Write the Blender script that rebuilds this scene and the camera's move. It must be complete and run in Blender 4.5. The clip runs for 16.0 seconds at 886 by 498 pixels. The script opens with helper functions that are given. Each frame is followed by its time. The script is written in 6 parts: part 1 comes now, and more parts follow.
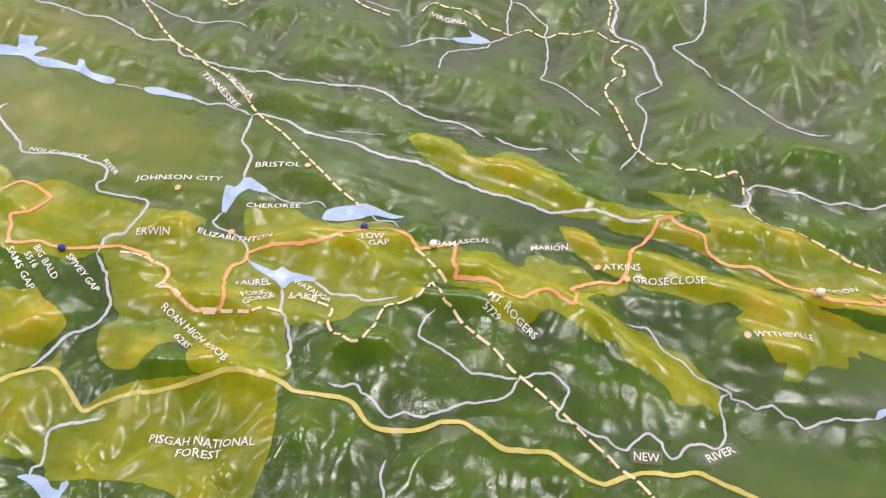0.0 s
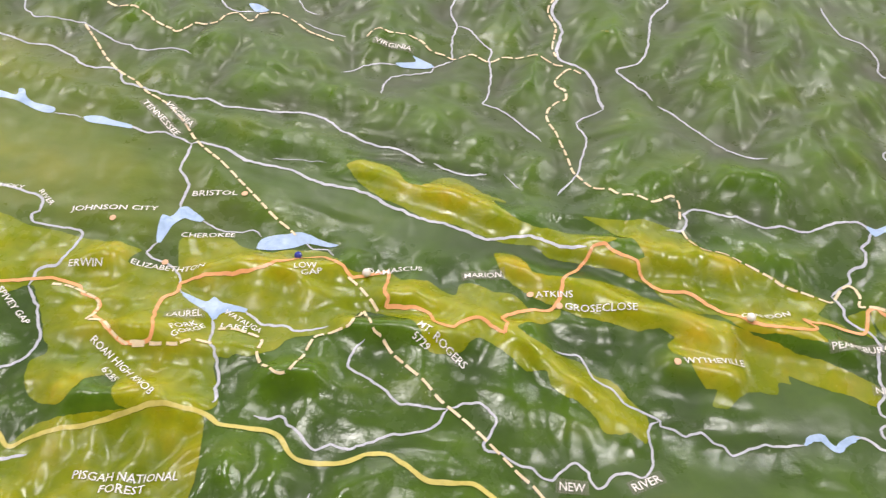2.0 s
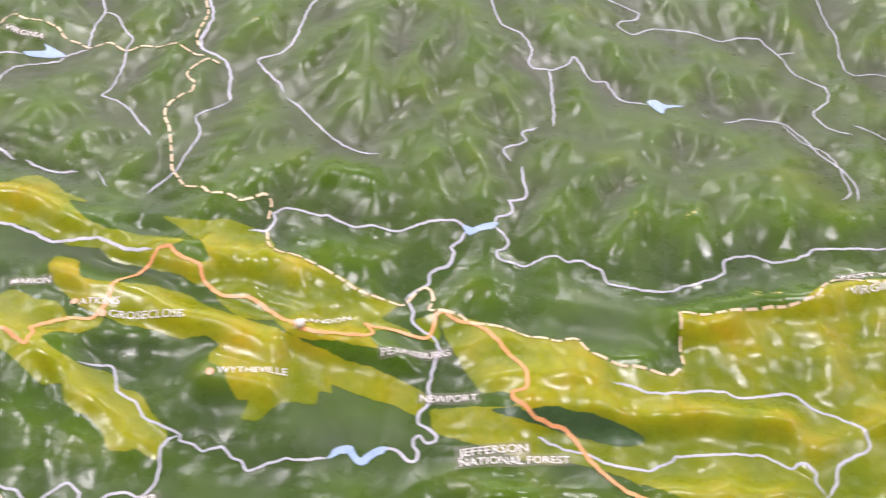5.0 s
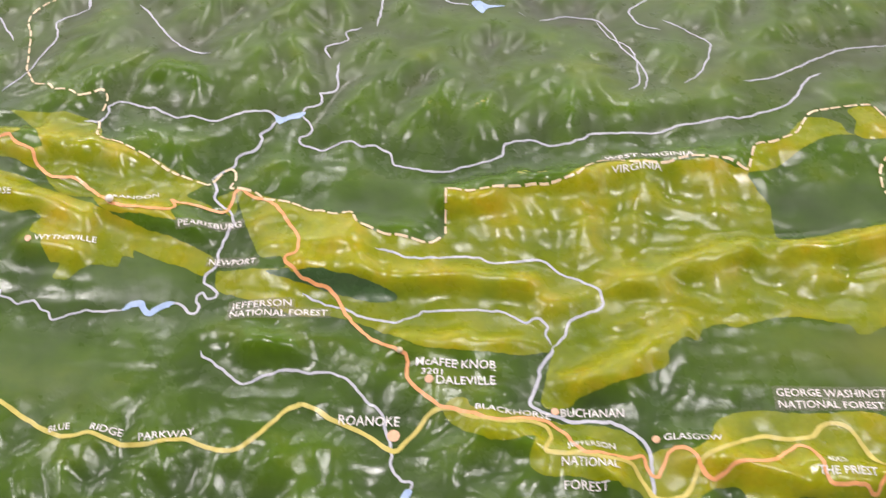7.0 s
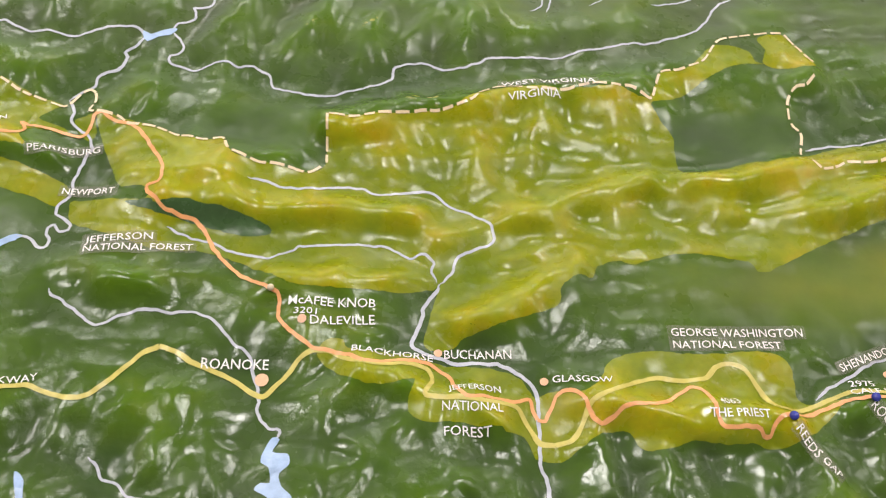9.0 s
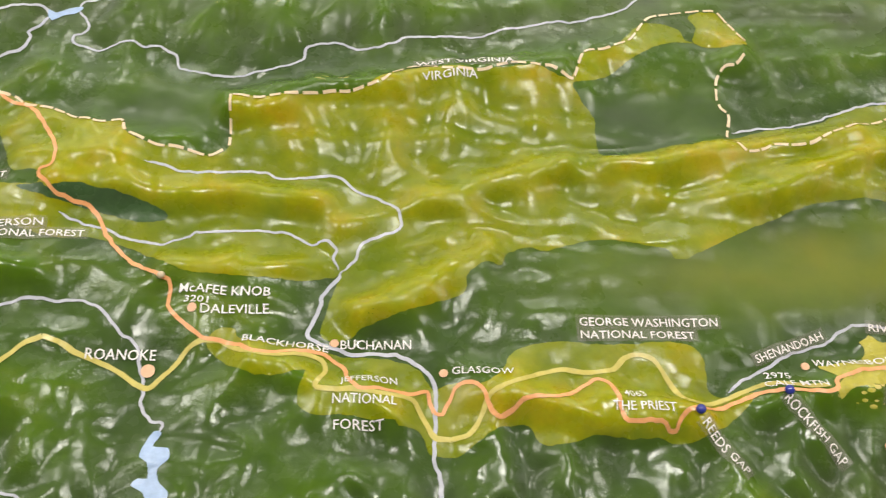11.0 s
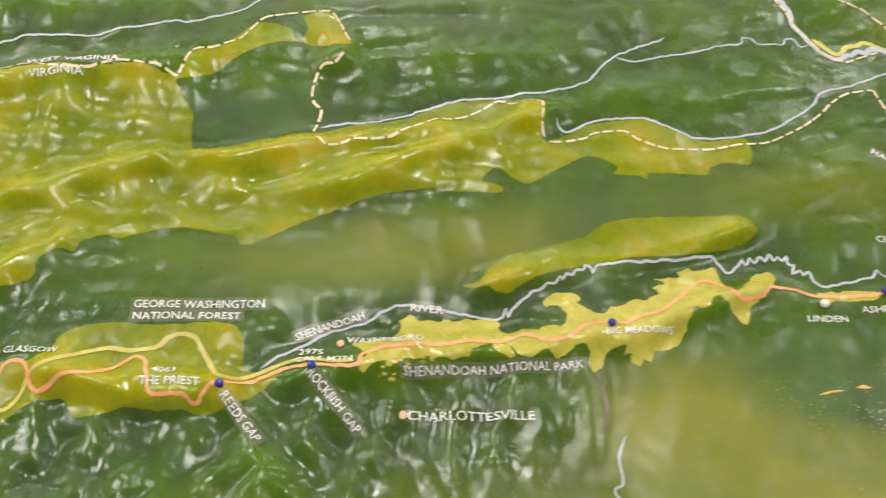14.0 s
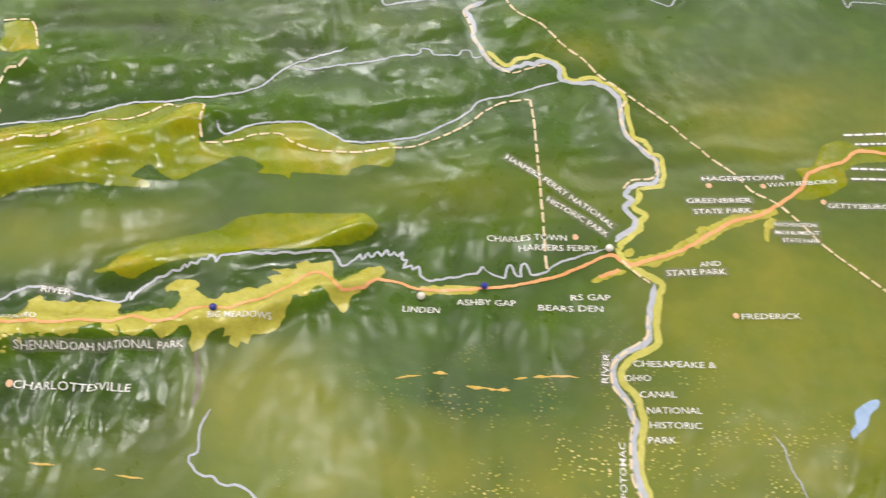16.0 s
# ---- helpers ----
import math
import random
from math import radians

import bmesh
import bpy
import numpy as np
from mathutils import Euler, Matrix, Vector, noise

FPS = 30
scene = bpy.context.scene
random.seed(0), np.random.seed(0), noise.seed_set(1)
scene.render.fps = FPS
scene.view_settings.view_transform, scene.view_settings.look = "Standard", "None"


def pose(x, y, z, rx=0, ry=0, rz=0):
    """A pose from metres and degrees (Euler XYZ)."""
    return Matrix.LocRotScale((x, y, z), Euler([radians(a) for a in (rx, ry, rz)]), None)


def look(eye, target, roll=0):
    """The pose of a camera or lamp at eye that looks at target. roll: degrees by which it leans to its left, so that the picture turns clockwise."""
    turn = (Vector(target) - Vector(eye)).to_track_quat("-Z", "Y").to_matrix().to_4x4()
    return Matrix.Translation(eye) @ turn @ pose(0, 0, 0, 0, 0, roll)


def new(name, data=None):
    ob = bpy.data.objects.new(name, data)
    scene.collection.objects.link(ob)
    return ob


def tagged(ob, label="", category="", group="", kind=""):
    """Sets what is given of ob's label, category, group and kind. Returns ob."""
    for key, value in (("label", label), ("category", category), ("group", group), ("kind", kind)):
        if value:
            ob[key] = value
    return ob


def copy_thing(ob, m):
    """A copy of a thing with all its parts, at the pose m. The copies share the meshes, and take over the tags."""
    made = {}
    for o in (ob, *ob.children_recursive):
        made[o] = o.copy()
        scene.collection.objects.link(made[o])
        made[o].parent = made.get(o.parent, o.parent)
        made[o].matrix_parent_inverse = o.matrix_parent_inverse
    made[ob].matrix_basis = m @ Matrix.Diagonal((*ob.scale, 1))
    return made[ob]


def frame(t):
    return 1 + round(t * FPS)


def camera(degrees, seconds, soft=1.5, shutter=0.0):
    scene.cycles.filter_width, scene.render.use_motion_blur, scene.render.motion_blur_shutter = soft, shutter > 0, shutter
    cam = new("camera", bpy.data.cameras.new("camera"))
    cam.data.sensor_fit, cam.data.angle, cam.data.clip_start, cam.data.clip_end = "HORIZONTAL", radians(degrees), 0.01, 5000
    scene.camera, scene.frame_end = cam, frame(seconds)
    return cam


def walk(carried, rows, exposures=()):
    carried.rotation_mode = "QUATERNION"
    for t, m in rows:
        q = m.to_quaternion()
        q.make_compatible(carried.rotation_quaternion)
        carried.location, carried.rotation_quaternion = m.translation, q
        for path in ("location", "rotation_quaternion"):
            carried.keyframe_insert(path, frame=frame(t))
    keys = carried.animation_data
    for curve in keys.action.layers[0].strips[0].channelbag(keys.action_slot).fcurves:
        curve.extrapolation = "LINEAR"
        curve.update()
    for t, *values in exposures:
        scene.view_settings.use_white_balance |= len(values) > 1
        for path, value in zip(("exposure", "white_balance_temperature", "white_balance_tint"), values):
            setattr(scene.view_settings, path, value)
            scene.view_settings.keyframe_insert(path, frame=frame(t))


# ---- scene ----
from mathutils.geometry import delaunay_2d_cdt

cam = camera(52.3, 16.0, soft=1.2, shutter=0.5)
PATH = [
    (0, (0.1462, 0.0652, 0.6526), (0.0934, 0.5732, 0.0368), 1.67),
    (0.5, (0.1552, 0.0730, 0.6627), (0.1037, 0.5830, 0.0485), 1.77),
    (1, (0.1590, 0.0767, 0.6625), (0.1063, 0.5880, 0.0494), 1.61),
    (1.5, (0.1760, 0.0823, 0.6611), (0.1234, 0.5956, 0.0498), 1.42),
    (2, (0.1990, 0.0845, 0.6628), (0.1520, 0.6008, 0.0536), 1.63),
    (2.5, (0.2340, 0.0935, 0.6547), (0.1932, 0.6112, 0.0462), 2.12),
    (3, (0.2795, 0.1001, 0.6516), (0.2436, 0.6129, 0.0386), 2.60),
    (3.5, (0.3168, 0.1073, 0.6421), (0.2832, 0.6171, 0.0265), 2.83),
    (4, (0.3692, 0.1232, 0.6405), (0.3370, 0.6305, 0.0228), 3.00),
    (4.5, (0.4527, 0.1398, 0.6482), (0.4320, 0.6466, 0.0295), 3.68),
    (5, (0.5512, 0.1593, 0.6574), (0.5465, 0.6657, 0.0381), 4.76),
    (5.2, (0.5847, 0.1594, 0.6576), (0.5810, 0.6652, 0.0378), 4.85),
    (7.3, (0.861, 0.076, 0.716), (0.716, 1.189, -0.939), -1.0),
    (7.5, (0.879, 0.075, 0.704), (0.764, 1.178, -0.960), 0.2),
    (8, (0.871, 0.083, 0.686), (0.884, 1.141, -1.011), 6.2),
    (8.2, (0.855, 0.088, 0.680), (0.886, 1.149, -1.015), 7.1),
    (10.3, (0.9215, 0.1342, 0.6296), (0.9169, 0.5453, -0.0567), 4.98),
    (10.5, (0.9317, 0.1301, 0.6305), (0.9278, 0.5427, -0.0549), 5.13),
    (11, (0.9530, 0.1315, 0.6312), (0.9543, 0.5430, -0.0548), 5.73),
    (11.5, (0.9915, 0.1374, 0.6279), (0.9965, 0.5489, -0.0582), 6.15),
    (12, (1.0410, 0.1432, 0.6396), (1.0539, 0.5543, -0.0466), 7.04),
    (12.5, (1.0961, 0.1413, 0.6461), (1.1123, 0.5509, -0.0410), 7.33),
    (13, (1.1598, 0.1268, 0.6667), (1.1841, 0.5313, -0.0230), 8.33),
    (13.5, (1.2369, 0.1333, 0.6926), (1.2706, 0.5274, -0.0028), 9.68),
    (14, (1.2937, 0.1337, 0.7143), (1.3279, 0.5276, 0.0188), 9.71),
    (14.5, (1.3885, 0.1374, 0.7548), (1.4133, 0.5259, 0.0559), 8.64),
    (15, (1.4957, 0.1322, 0.7810), (1.4989, 0.5229, 0.0829), 6.76),
    (15.5, (1.6222, 0.1311, 0.7932), (1.6116, 0.5191, 0.0937), 5.46),
    (16, (1.7023, 0.1255, 0.8093), (1.6961, 0.5136, 0.1098), 6.04),
]
EXPOSURES = [(0.0, 0.06, 6250, 18), (2.0, 0.14, 6350, 14), (4.0, 0.22, 6150, 19), (5.0, 0.31, 6100, 24), (5.4, 0.31, 6100, 24), (7.3, 0.15, 6300, 17), (9.0, 0.09, 6400, 12), (11.0, 0.05, 6550, 8), (14.0, 0.09, 6450, 9), (15.0, 0.13, 6300, 11), (16.0, 0.10, 6300, 8)]
walk(cam, [(t, look(eye, target, roll)) for t, eye, target, roll in PATH], EXPOSURES)

# ---- light: a bright room with ceiling lamps ----
world = bpy.data.worlds.new("room_air")
scene.world = world
world.use_nodes = True
world.node_tree.nodes["Background"].inputs[0].default_value = (1.0, 0.97, 0.93, 1)
world.node_tree.nodes["Background"].inputs[1].default_value = 0.3

FLOOR, CEILING = -0.86, 2.04


def area_lamp(name, m, w, d, watts, colour):
    data = bpy.data.lights.new(name, "AREA")
    data.shape, data.size, data.size_y, data.energy, data.color = "RECTANGLE", w, d, watts, colour
    ob = new(name, data)
    ob.matrix_basis = m
    return ob


# unseen sources: a light added in a far wall opening, and weak lamps overhead
OPEN_X0, OPEN_X1, OPEN_Z0, OPEN_Z1, FAR = -2.9, 2.6, 0.35, 1.95, 3.8
area_lamp("far_wall_light", look(((OPEN_X0 + OPEN_X1) / 2, FAR + 0.1, (OPEN_Z0 + OPEN_Z1) / 2), ((OPEN_X0 + OPEN_X1) / 2, 0, (OPEN_Z0 + OPEN_Z1) / 2 - 1.2)), OPEN_X1 - OPEN_X0 - 0.1, OPEN_Z1 - OPEN_Z0 - 0.1, 29, (1.0, 0.96, 0.95))
for lamp_y, west, east in ((2.7, 19, 13), (0.6, 21, 14)):
    for lamp_x in (-2.0, -0.4, 1.2, 2.8, 4.3):
        area_lamp("ceiling_lamp", pose(lamp_x, lamp_y, CEILING - 0.03), 0.36, 0.36, west if lamp_x < 2 else east, (1.0, 0.95, 0.88))


# ---- materials ----
def material(name):
    mat = bpy.data.materials.new(name)
    mat.use_nodes = True
    tree = mat.node_tree
    return mat, tree, tree.nodes["Principled BSDF"]


def link(tree, a, b):
    tree.links.new(a, b)


def noise_node(tree, scale, detail=4.0, rough=0.6, stretch=(1, 1, 1)):
    where = tree.nodes.new("ShaderNodeTexCoord")
    place = tree.nodes.new("ShaderNodeMapping")
    place.inputs["Scale"].default_value = stretch
    tex = tree.nodes.new("ShaderNodeTexNoise")
    tex.inputs["Scale"].default_value, tex.inputs["Detail"].default_value = scale, detail
    tex.inputs["Roughness"].default_value = rough
    link(tree, where.outputs["Object"], place.inputs["Vector"])
    link(tree, place.outputs["Vector"], tex.inputs["Vector"])
    return tex


def ramp(tree, source, stops):
    node = tree.nodes.new("ShaderNodeValToRGB")
    while len(node.color_ramp.elements) < len(stops):
        node.color_ramp.elements.new(0.5)
    for e, (at, colour) in zip(node.color_ramp.elements, stops):
        e.position, e.color = at, (*colour, 1)
    link(tree, source, node.inputs["Fac"])
    return node


def mix(tree, fac, a, b, kind="MIX"):
    node = tree.nodes.new("ShaderNodeMix")
    node.data_type, node.blend_type = "RGBA", kind
    for value, slot in ((fac, 0), (a, 6), (b, 7)):
        if isinstance(value, (int, float)):
            node.inputs[slot].default_value = value
        elif isinstance(value, tuple):
            node.inputs[slot].default_value = (*value, 1)
        else:
            link(tree, value, node.inputs[slot])
    return node.outputs[2]


def varnish(tree, shader, rough=0.24, wrinkle=0.7, scale=170.0, calm=None):
    """Hand-brushed gloss varnish: fine wrinkles in patches and uneven shine."""
    fine, broad = noise_node(tree, scale, 3.0, 0.55), noise_node(tree, scale * 0.35, 1.0, 0.4)
    patches = ramp(tree, noise_node(tree, 26.0, 3.0).outputs["Fac"], [(0.36, (0.15, 0.15, 0.15)), (0.64, (1.0, 1.0, 1.0))])
    weigh = tree.nodes.new("ShaderNodeMath")
    weigh.operation = "MULTIPLY"
    link(tree, fine.outputs["Fac"], weigh.inputs[0])
    link(tree, patches.outputs["Color"], weigh.inputs[1])
    add = tree.nodes.new("ShaderNodeMath")
    add.operation = "ADD"
    link(tree, weigh.outputs[0], add.inputs[0])
    link(tree, broad.outputs["Fac"], add.inputs[1])
    bump = tree.nodes.new("ShaderNodeBump")
    if calm:
        ease = tree.nodes.new("ShaderNodeMapRange")
        ease.inputs["To Min"].default_value, ease.inputs["To Max"].default_value = wrinkle, wrinkle * 0.2
        link(tree, calm, ease.inputs["Value"])
        link(tree, ease.outputs["Result"], bump.inputs["Strength"])
    bump.inputs["Strength"].default_value, bump.inputs["Distance"].default_value = wrinkle, 0.0011
    link(tree, add.outputs[0], bump.inputs["Height"])
    link(tree, bump.outputs["Normal"], shader.inputs["Normal"])
    shine = noise_node(tree, 38.0, 3.0)
    spread = tree.nodes.new("ShaderNodeMapRange")
    spread.inputs["From Min"].default_value, spread.inputs["From Max"].default_value = 0.3, 0.7
    spread.inputs["To Min"].default_value, spread.inputs["To Max"].default_value = rough * 0.7, rough * 1.6
    link(tree, shine.outputs["Fac"], spread.inputs["Value"])
    link(tree, spread.outputs["Result"], shader.inputs["Roughness"])
    if calm:
        dull = tree.nodes.new("ShaderNodeMath")
        dull.operation, dull.inputs[1].default_value = "MULTIPLY_ADD", 0.16
        link(tree, calm, dull.inputs[0])
        link(tree, spread.outputs["Result"], dull.inputs[2])
        link(tree, dull.outputs[0], shader.inputs["Roughness"])
    shader.inputs["IOR"].default_value = 1.43


def attribute(tree, name):
    node = tree.nodes.new("ShaderNodeAttribute")
    node.attribute_name = name
    return node.outputs["Fac"]


def land_paint():
    mat, tree, shader = material("green_land_paint")
    broad, small = noise_node(tree, 9.0, 5.0, 0.65, (0.8, 1.3, 1)), noise_node(tree, 60.0, 4.0)
    # valley and hill greens follow local height, shading of the relief included
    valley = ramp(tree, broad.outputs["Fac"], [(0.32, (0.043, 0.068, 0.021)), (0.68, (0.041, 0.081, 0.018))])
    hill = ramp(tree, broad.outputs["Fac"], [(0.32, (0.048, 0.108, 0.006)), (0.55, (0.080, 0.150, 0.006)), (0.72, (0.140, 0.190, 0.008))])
    # valleys of the northern plateau: a greyer brown-green that also holds its haze
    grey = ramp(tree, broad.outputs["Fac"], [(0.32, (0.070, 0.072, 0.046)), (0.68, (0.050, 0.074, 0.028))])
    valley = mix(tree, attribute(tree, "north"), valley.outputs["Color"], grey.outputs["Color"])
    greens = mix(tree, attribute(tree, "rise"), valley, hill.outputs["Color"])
    tone = ramp(tree, small.outputs["Fac"], [(0.3, (0.78, 0.80, 0.80)), (0.7, (1.15, 1.12, 1.05))])
    green = mix(tree, 0.5, greens, tone.outputs["Color"], "MULTIPLY")
    low = ramp(tree, noise_node(tree, 14.0).outputs["Fac"], [(0.3, (0.130, 0.170, 0.010)), (0.7, (0.215, 0.215, 0.016))])
    colour = mix(tree, attribute(tree, "low"), green, low.outputs["Color"])
    # flecks of yellow primer where the paint is rubbed through
    def flecks(scale, size, region, least, most, key):
        cells = tree.nodes.new("ShaderNodeTexVoronoi")
        cells.inputs["Scale"].default_value = scale
        near = tree.nodes.new("ShaderNodeMath")
        near.operation, near.inputs[1].default_value = "LESS_THAN", size
        where = tree.nodes.new("ShaderNodeTexCoord")
        long = tree.nodes.new("ShaderNodeMapping")
        long.inputs["Scale"].default_value = (0.7, 1.15, 1)
        link(tree, where.outputs["Object"], long.inputs["Vector"])
        link(tree, long.outputs["Vector"], cells.inputs["Vector"])
        link(tree, cells.outputs["Distance"], near.inputs[0])
        patchy = ramp(tree, noise_node(tree, region, 3.0).outputs["Fac"], [(least, (0, 0, 0)), (most, (1, 1, 1))])
        both = mix(tree, 1.0, near.outputs[0], patchy.outputs["Color"], "MULTIPLY")
        return mix(tree, 1.0, both, attribute(tree, key), "MULTIPLY")

    primer = ramp(tree, noise_node(tree, 90.0).outputs["Fac"], [(0.4, (0.50, 0.46, 0.06)), (0.65, (0.80, 0.62, 0.26))])
    colour = mix(tree, flecks(250.0, 0.26, 20.0, 0.50, 0.64, "fleck"), colour, primer.outputs["Color"])
    colour = mix(tree, flecks(160.0, 0.33, 11.0, 0.60, 0.66, "peak"), colour, primer.outputs["Color"])
    link(tree, colour, shader.inputs["Base Color"])
    varnish(tree, shader, 0.215, 0.50, 230.0, calm=attribute(tree, "calm"))
    return mat


def paint(name, dark, light, rough=0.25, scale=22.0, wrinkle=0.6):
    mat, tree, shader = material(name)
    broad, small = noise_node(tree, scale, 5.0, 0.65), noise_node(tree, scale * 9, 3.0)
    shade = ramp(tree, broad.outputs["Fac"], [(0.32, dark), (0.68, light)])
    tone = ramp(tree, small.outputs["Fac"], [(0.3, (0.82, 0.82, 0.82)), (0.7, (1.12, 1.12, 1.1))])
    link(tree, mix(tree, 0.6, shade.outputs["Color"], tone.outputs["Color"], "MULTIPLY"), shader.inputs["Base Color"])
    varnish(tree, shader, rough, wrinkle)
    return mat


def forest_paint():
    mat, tree, shader = material("olive_forest_paint")
    broad, small = noise_node(tree, 17.0, 5.0, 0.65), noise_node(tree, 150.0, 3.0)
    # crest tint, with valleys darkened to deepen the relief's shading in the colour
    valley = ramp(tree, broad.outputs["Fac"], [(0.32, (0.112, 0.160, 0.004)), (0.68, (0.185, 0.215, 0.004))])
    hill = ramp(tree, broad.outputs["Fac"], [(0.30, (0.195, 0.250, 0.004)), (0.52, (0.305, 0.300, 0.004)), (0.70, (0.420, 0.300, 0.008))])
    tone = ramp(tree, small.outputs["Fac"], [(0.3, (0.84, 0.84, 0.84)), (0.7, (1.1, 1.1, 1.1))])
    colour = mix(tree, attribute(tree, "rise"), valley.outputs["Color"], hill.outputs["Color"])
    link(tree, mix(tree, 0.6, colour, tone.outputs["Color"], "MULTIPLY"), shader.inputs["Base Color"])
    varnish(tree, shader, 0.25, 0.30, 230.0)
    return mat


LAND = land_paint()
FOREST = forest_paint()
PARK = paint("yellow_park_paint", (0.40, 0.36, 0.05), (0.52, 0.46, 0.08))
CLEARING = paint("dark_green_paint", (0.040, 0.080, 0.030), (0.055, 0.11, 0.035))
RIVER = paint("pale_blue_river_paint", (0.42, 0.43, 0.50), (0.55, 0.55, 0.62), 0.3)
LAKE = paint("light_blue_lake_paint", (0.32, 0.44, 0.66), (0.42, 0.54, 0.76), 0.25)
ORANGE = paint("orange_trail_paint", (0.74, 0.33, 0.13), (0.88, 0.43, 0.20), 0.3)
CANAL = paint("pale_yellow_strip_paint", (0.50, 0.46, 0.09), (0.62, 0.56, 0.14), 0.3)
YELLOW = paint("pale_yellow_road_paint", (0.50, 0.42, 0.10), (0.62, 0.53, 0.15), 0.3)
CREAM = paint("cream_border_paint", (0.72, 0.55, 0.36), (0.88, 0.72, 0.50), 0.35)
LETTER = paint("white_letter_film", (0.80, 0.76, 0.74), (0.88, 0.85, 0.83), 0.35, wrinkle=0.15)
SALMON = paint("salmon_dot_paint", (0.72, 0.42, 0.26), (0.82, 0.50, 0.32), 0.4)
BARE = paint("bare_brown_patch", (0.13, 0.11, 0.07), (0.24, 0.19, 0.15), 0.4, 60.0)
WORNPAINT = paint("worn_yellow_paint", (0.52, 0.38, 0.03), (0.80, 0.50, 0.16), 0.4, 120.0)


def film_material():
    mat, tree, shader = material("clear_label_film")
    shader.inputs["Base Color"].default_value = (0.42, 0.38, 0.34, 1)
    shader.inputs["Roughness"].default_value = 0.3
    clear = tree.nodes.new("ShaderNodeBsdfTransparent")
    blend = tree.nodes.new("ShaderNodeMixShader")
    cloud = ramp(tree, noise_node(tree, 90.0).outputs["Fac"], [(0.3, (0.12, 0.12, 0.12)), (0.7, (0.29, 0.29, 0.29))])
    link(tree, cloud.outputs["Color"], blend.inputs["Fac"])
    link(tree, clear.outputs[0], blend.inputs[1])
    link(tree, shader.outputs[0], blend.inputs[2])
    link(tree, blend.outputs[0], tree.nodes["Material Output"].inputs["Surface"])
    return mat


FILM = film_material()


def plain(name, colour, rough=0.5, metal=0.0, grain=0.15, scale=12.0):
    mat, tree, shader = material(name)
    tex = noise_node(tree, scale, 5.0)
    a, b = tuple(c * (1 - grain) for c in colour), tuple(min(1, c * (1 + grain)) for c in colour)
    link(tree, ramp(tree, tex.outputs["Fac"], [(0.3, a), (0.7, b)]).outputs["Color"], shader.inputs["Base Color"])
    shader.inputs["Roughness"].default_value, shader.inputs["Metallic"].default_value = rough, metal
    return mat


WALL = plain("warm_white_wall_paint", (0.74, 0.70, 0.66), 0.7, 0, 0.04, 3.0)
CEIL = plain("grey_ceiling_paint", (0.50, 0.493, 0.486), 0.8, 0, 0.03, 3.0)
CARPET = plain("grey_carpet", (0.16, 0.15, 0.14), 0.95, 0, 0.35, 160.0)
OAK = plain("oiled_oak", (0.30, 0.19, 0.10), 0.45, 0, 0.25, 20.0)
BLUE_HEAD = plain("blue_pin_plastic", (0.035, 0.045, 0.30), 0.18, 0, 0.05)
WHITE_HEAD = plain("white_pin_plastic", (0.82, 0.76, 0.70), 0.2, 0, 0.03)
BEIGE_HEAD = plain("beige_pin_plastic", (0.62, 0.50, 0.36), 0.3, 0, 0.05)
STEEL = plain("steel_needle", (0.55, 0.55, 0.56), 0.3, 1.0, 0.03)

# ---- mesh helpers ----


def mesh_object(name, verts, faces, mat, parent=None, smooth=True, label=""):
    data = bpy.data.meshes.new(name)
    data.from_pydata(verts, [], faces)
    data.materials.append(mat)
    if smooth:
        data.polygons.foreach_set("use_smooth", [True] * len(data.polygons))
    data.update()
    ob = new(name, data)
    ob.parent = parent
    if label:
        tagged(ob, label)
    return ob


def part(name, bm, mat, parent, label="", smooth=False):
    data = bpy.data.meshes.new(name)
    bm.to_mesh(data)
    bm.free()
    data.materials.append(mat)
    if smooth:
        data.polygons.foreach_set("use_smooth", [True] * len(data.polygons))
    ob = new(name, data)
    ob.parent = parent
    if label:
        tagged(ob, label)
    return ob


def box(bm, x0, y0, z0, x1, y1, z1, bevel=0.0):
    made = bmesh.ops.create_cube(bm, size=1.0)["verts"]
    bmesh.ops.transform(bm, verts=made, matrix=Matrix.LocRotScale(((x0 + x1) / 2, (y0 + y1) / 2, (z0 + z1) / 2), None, (x1 - x0, y1 - y0, z1 - z0)))
    if bevel:
        edges = list({e for v in made for e in v.link_edges})
        bmesh.ops.bevel(bm, geom=edges, offset=bevel, segments=2, affect="EDGES")
    return bm


# ---- room ----
X0, X1, Y0, Y1 = -3.2, 5.0, -2.6, FAR


def structure(name, label, *sizes, mat):
    bm = bmesh.new()
    box(bm, *sizes)
    return tagged(part(name, bm, mat, None), label, name.split("_")[0], kind="structure")


structure("floor", "grey carpeted floor of the exhibit room", X0, Y0, FLOOR - 0.1, X1, Y1, FLOOR, mat=CARPET)
structure("ceiling", "plain grey painted ceiling of the exhibit room", X0, Y0, CEILING, X1, Y1, CEILING + 0.1, mat=CEIL)
# the north wall leaves an opening only for the added light
structure("wall_north_low", "plain warm white wall below the added light", X0, Y1, FLOOR, X1, Y1 + 0.2, OPEN_Z0, mat=WALL)
structure("wall_north_high", "plain warm white wall above the added light", X0, Y1, OPEN_Z1, X1, Y1 + 0.2, CEILING, mat=WALL)
structure("wall_north_west", "plain warm white wall beside the added light", X0, Y1, OPEN_Z0, OPEN_X0, Y1 + 0.2, OPEN_Z1, mat=WALL)
structure("wall_north_east", "plain warm white wall beside the added light", OPEN_X1, Y1, OPEN_Z0, X1, Y1 + 0.2, OPEN_Z1, mat=WALL)
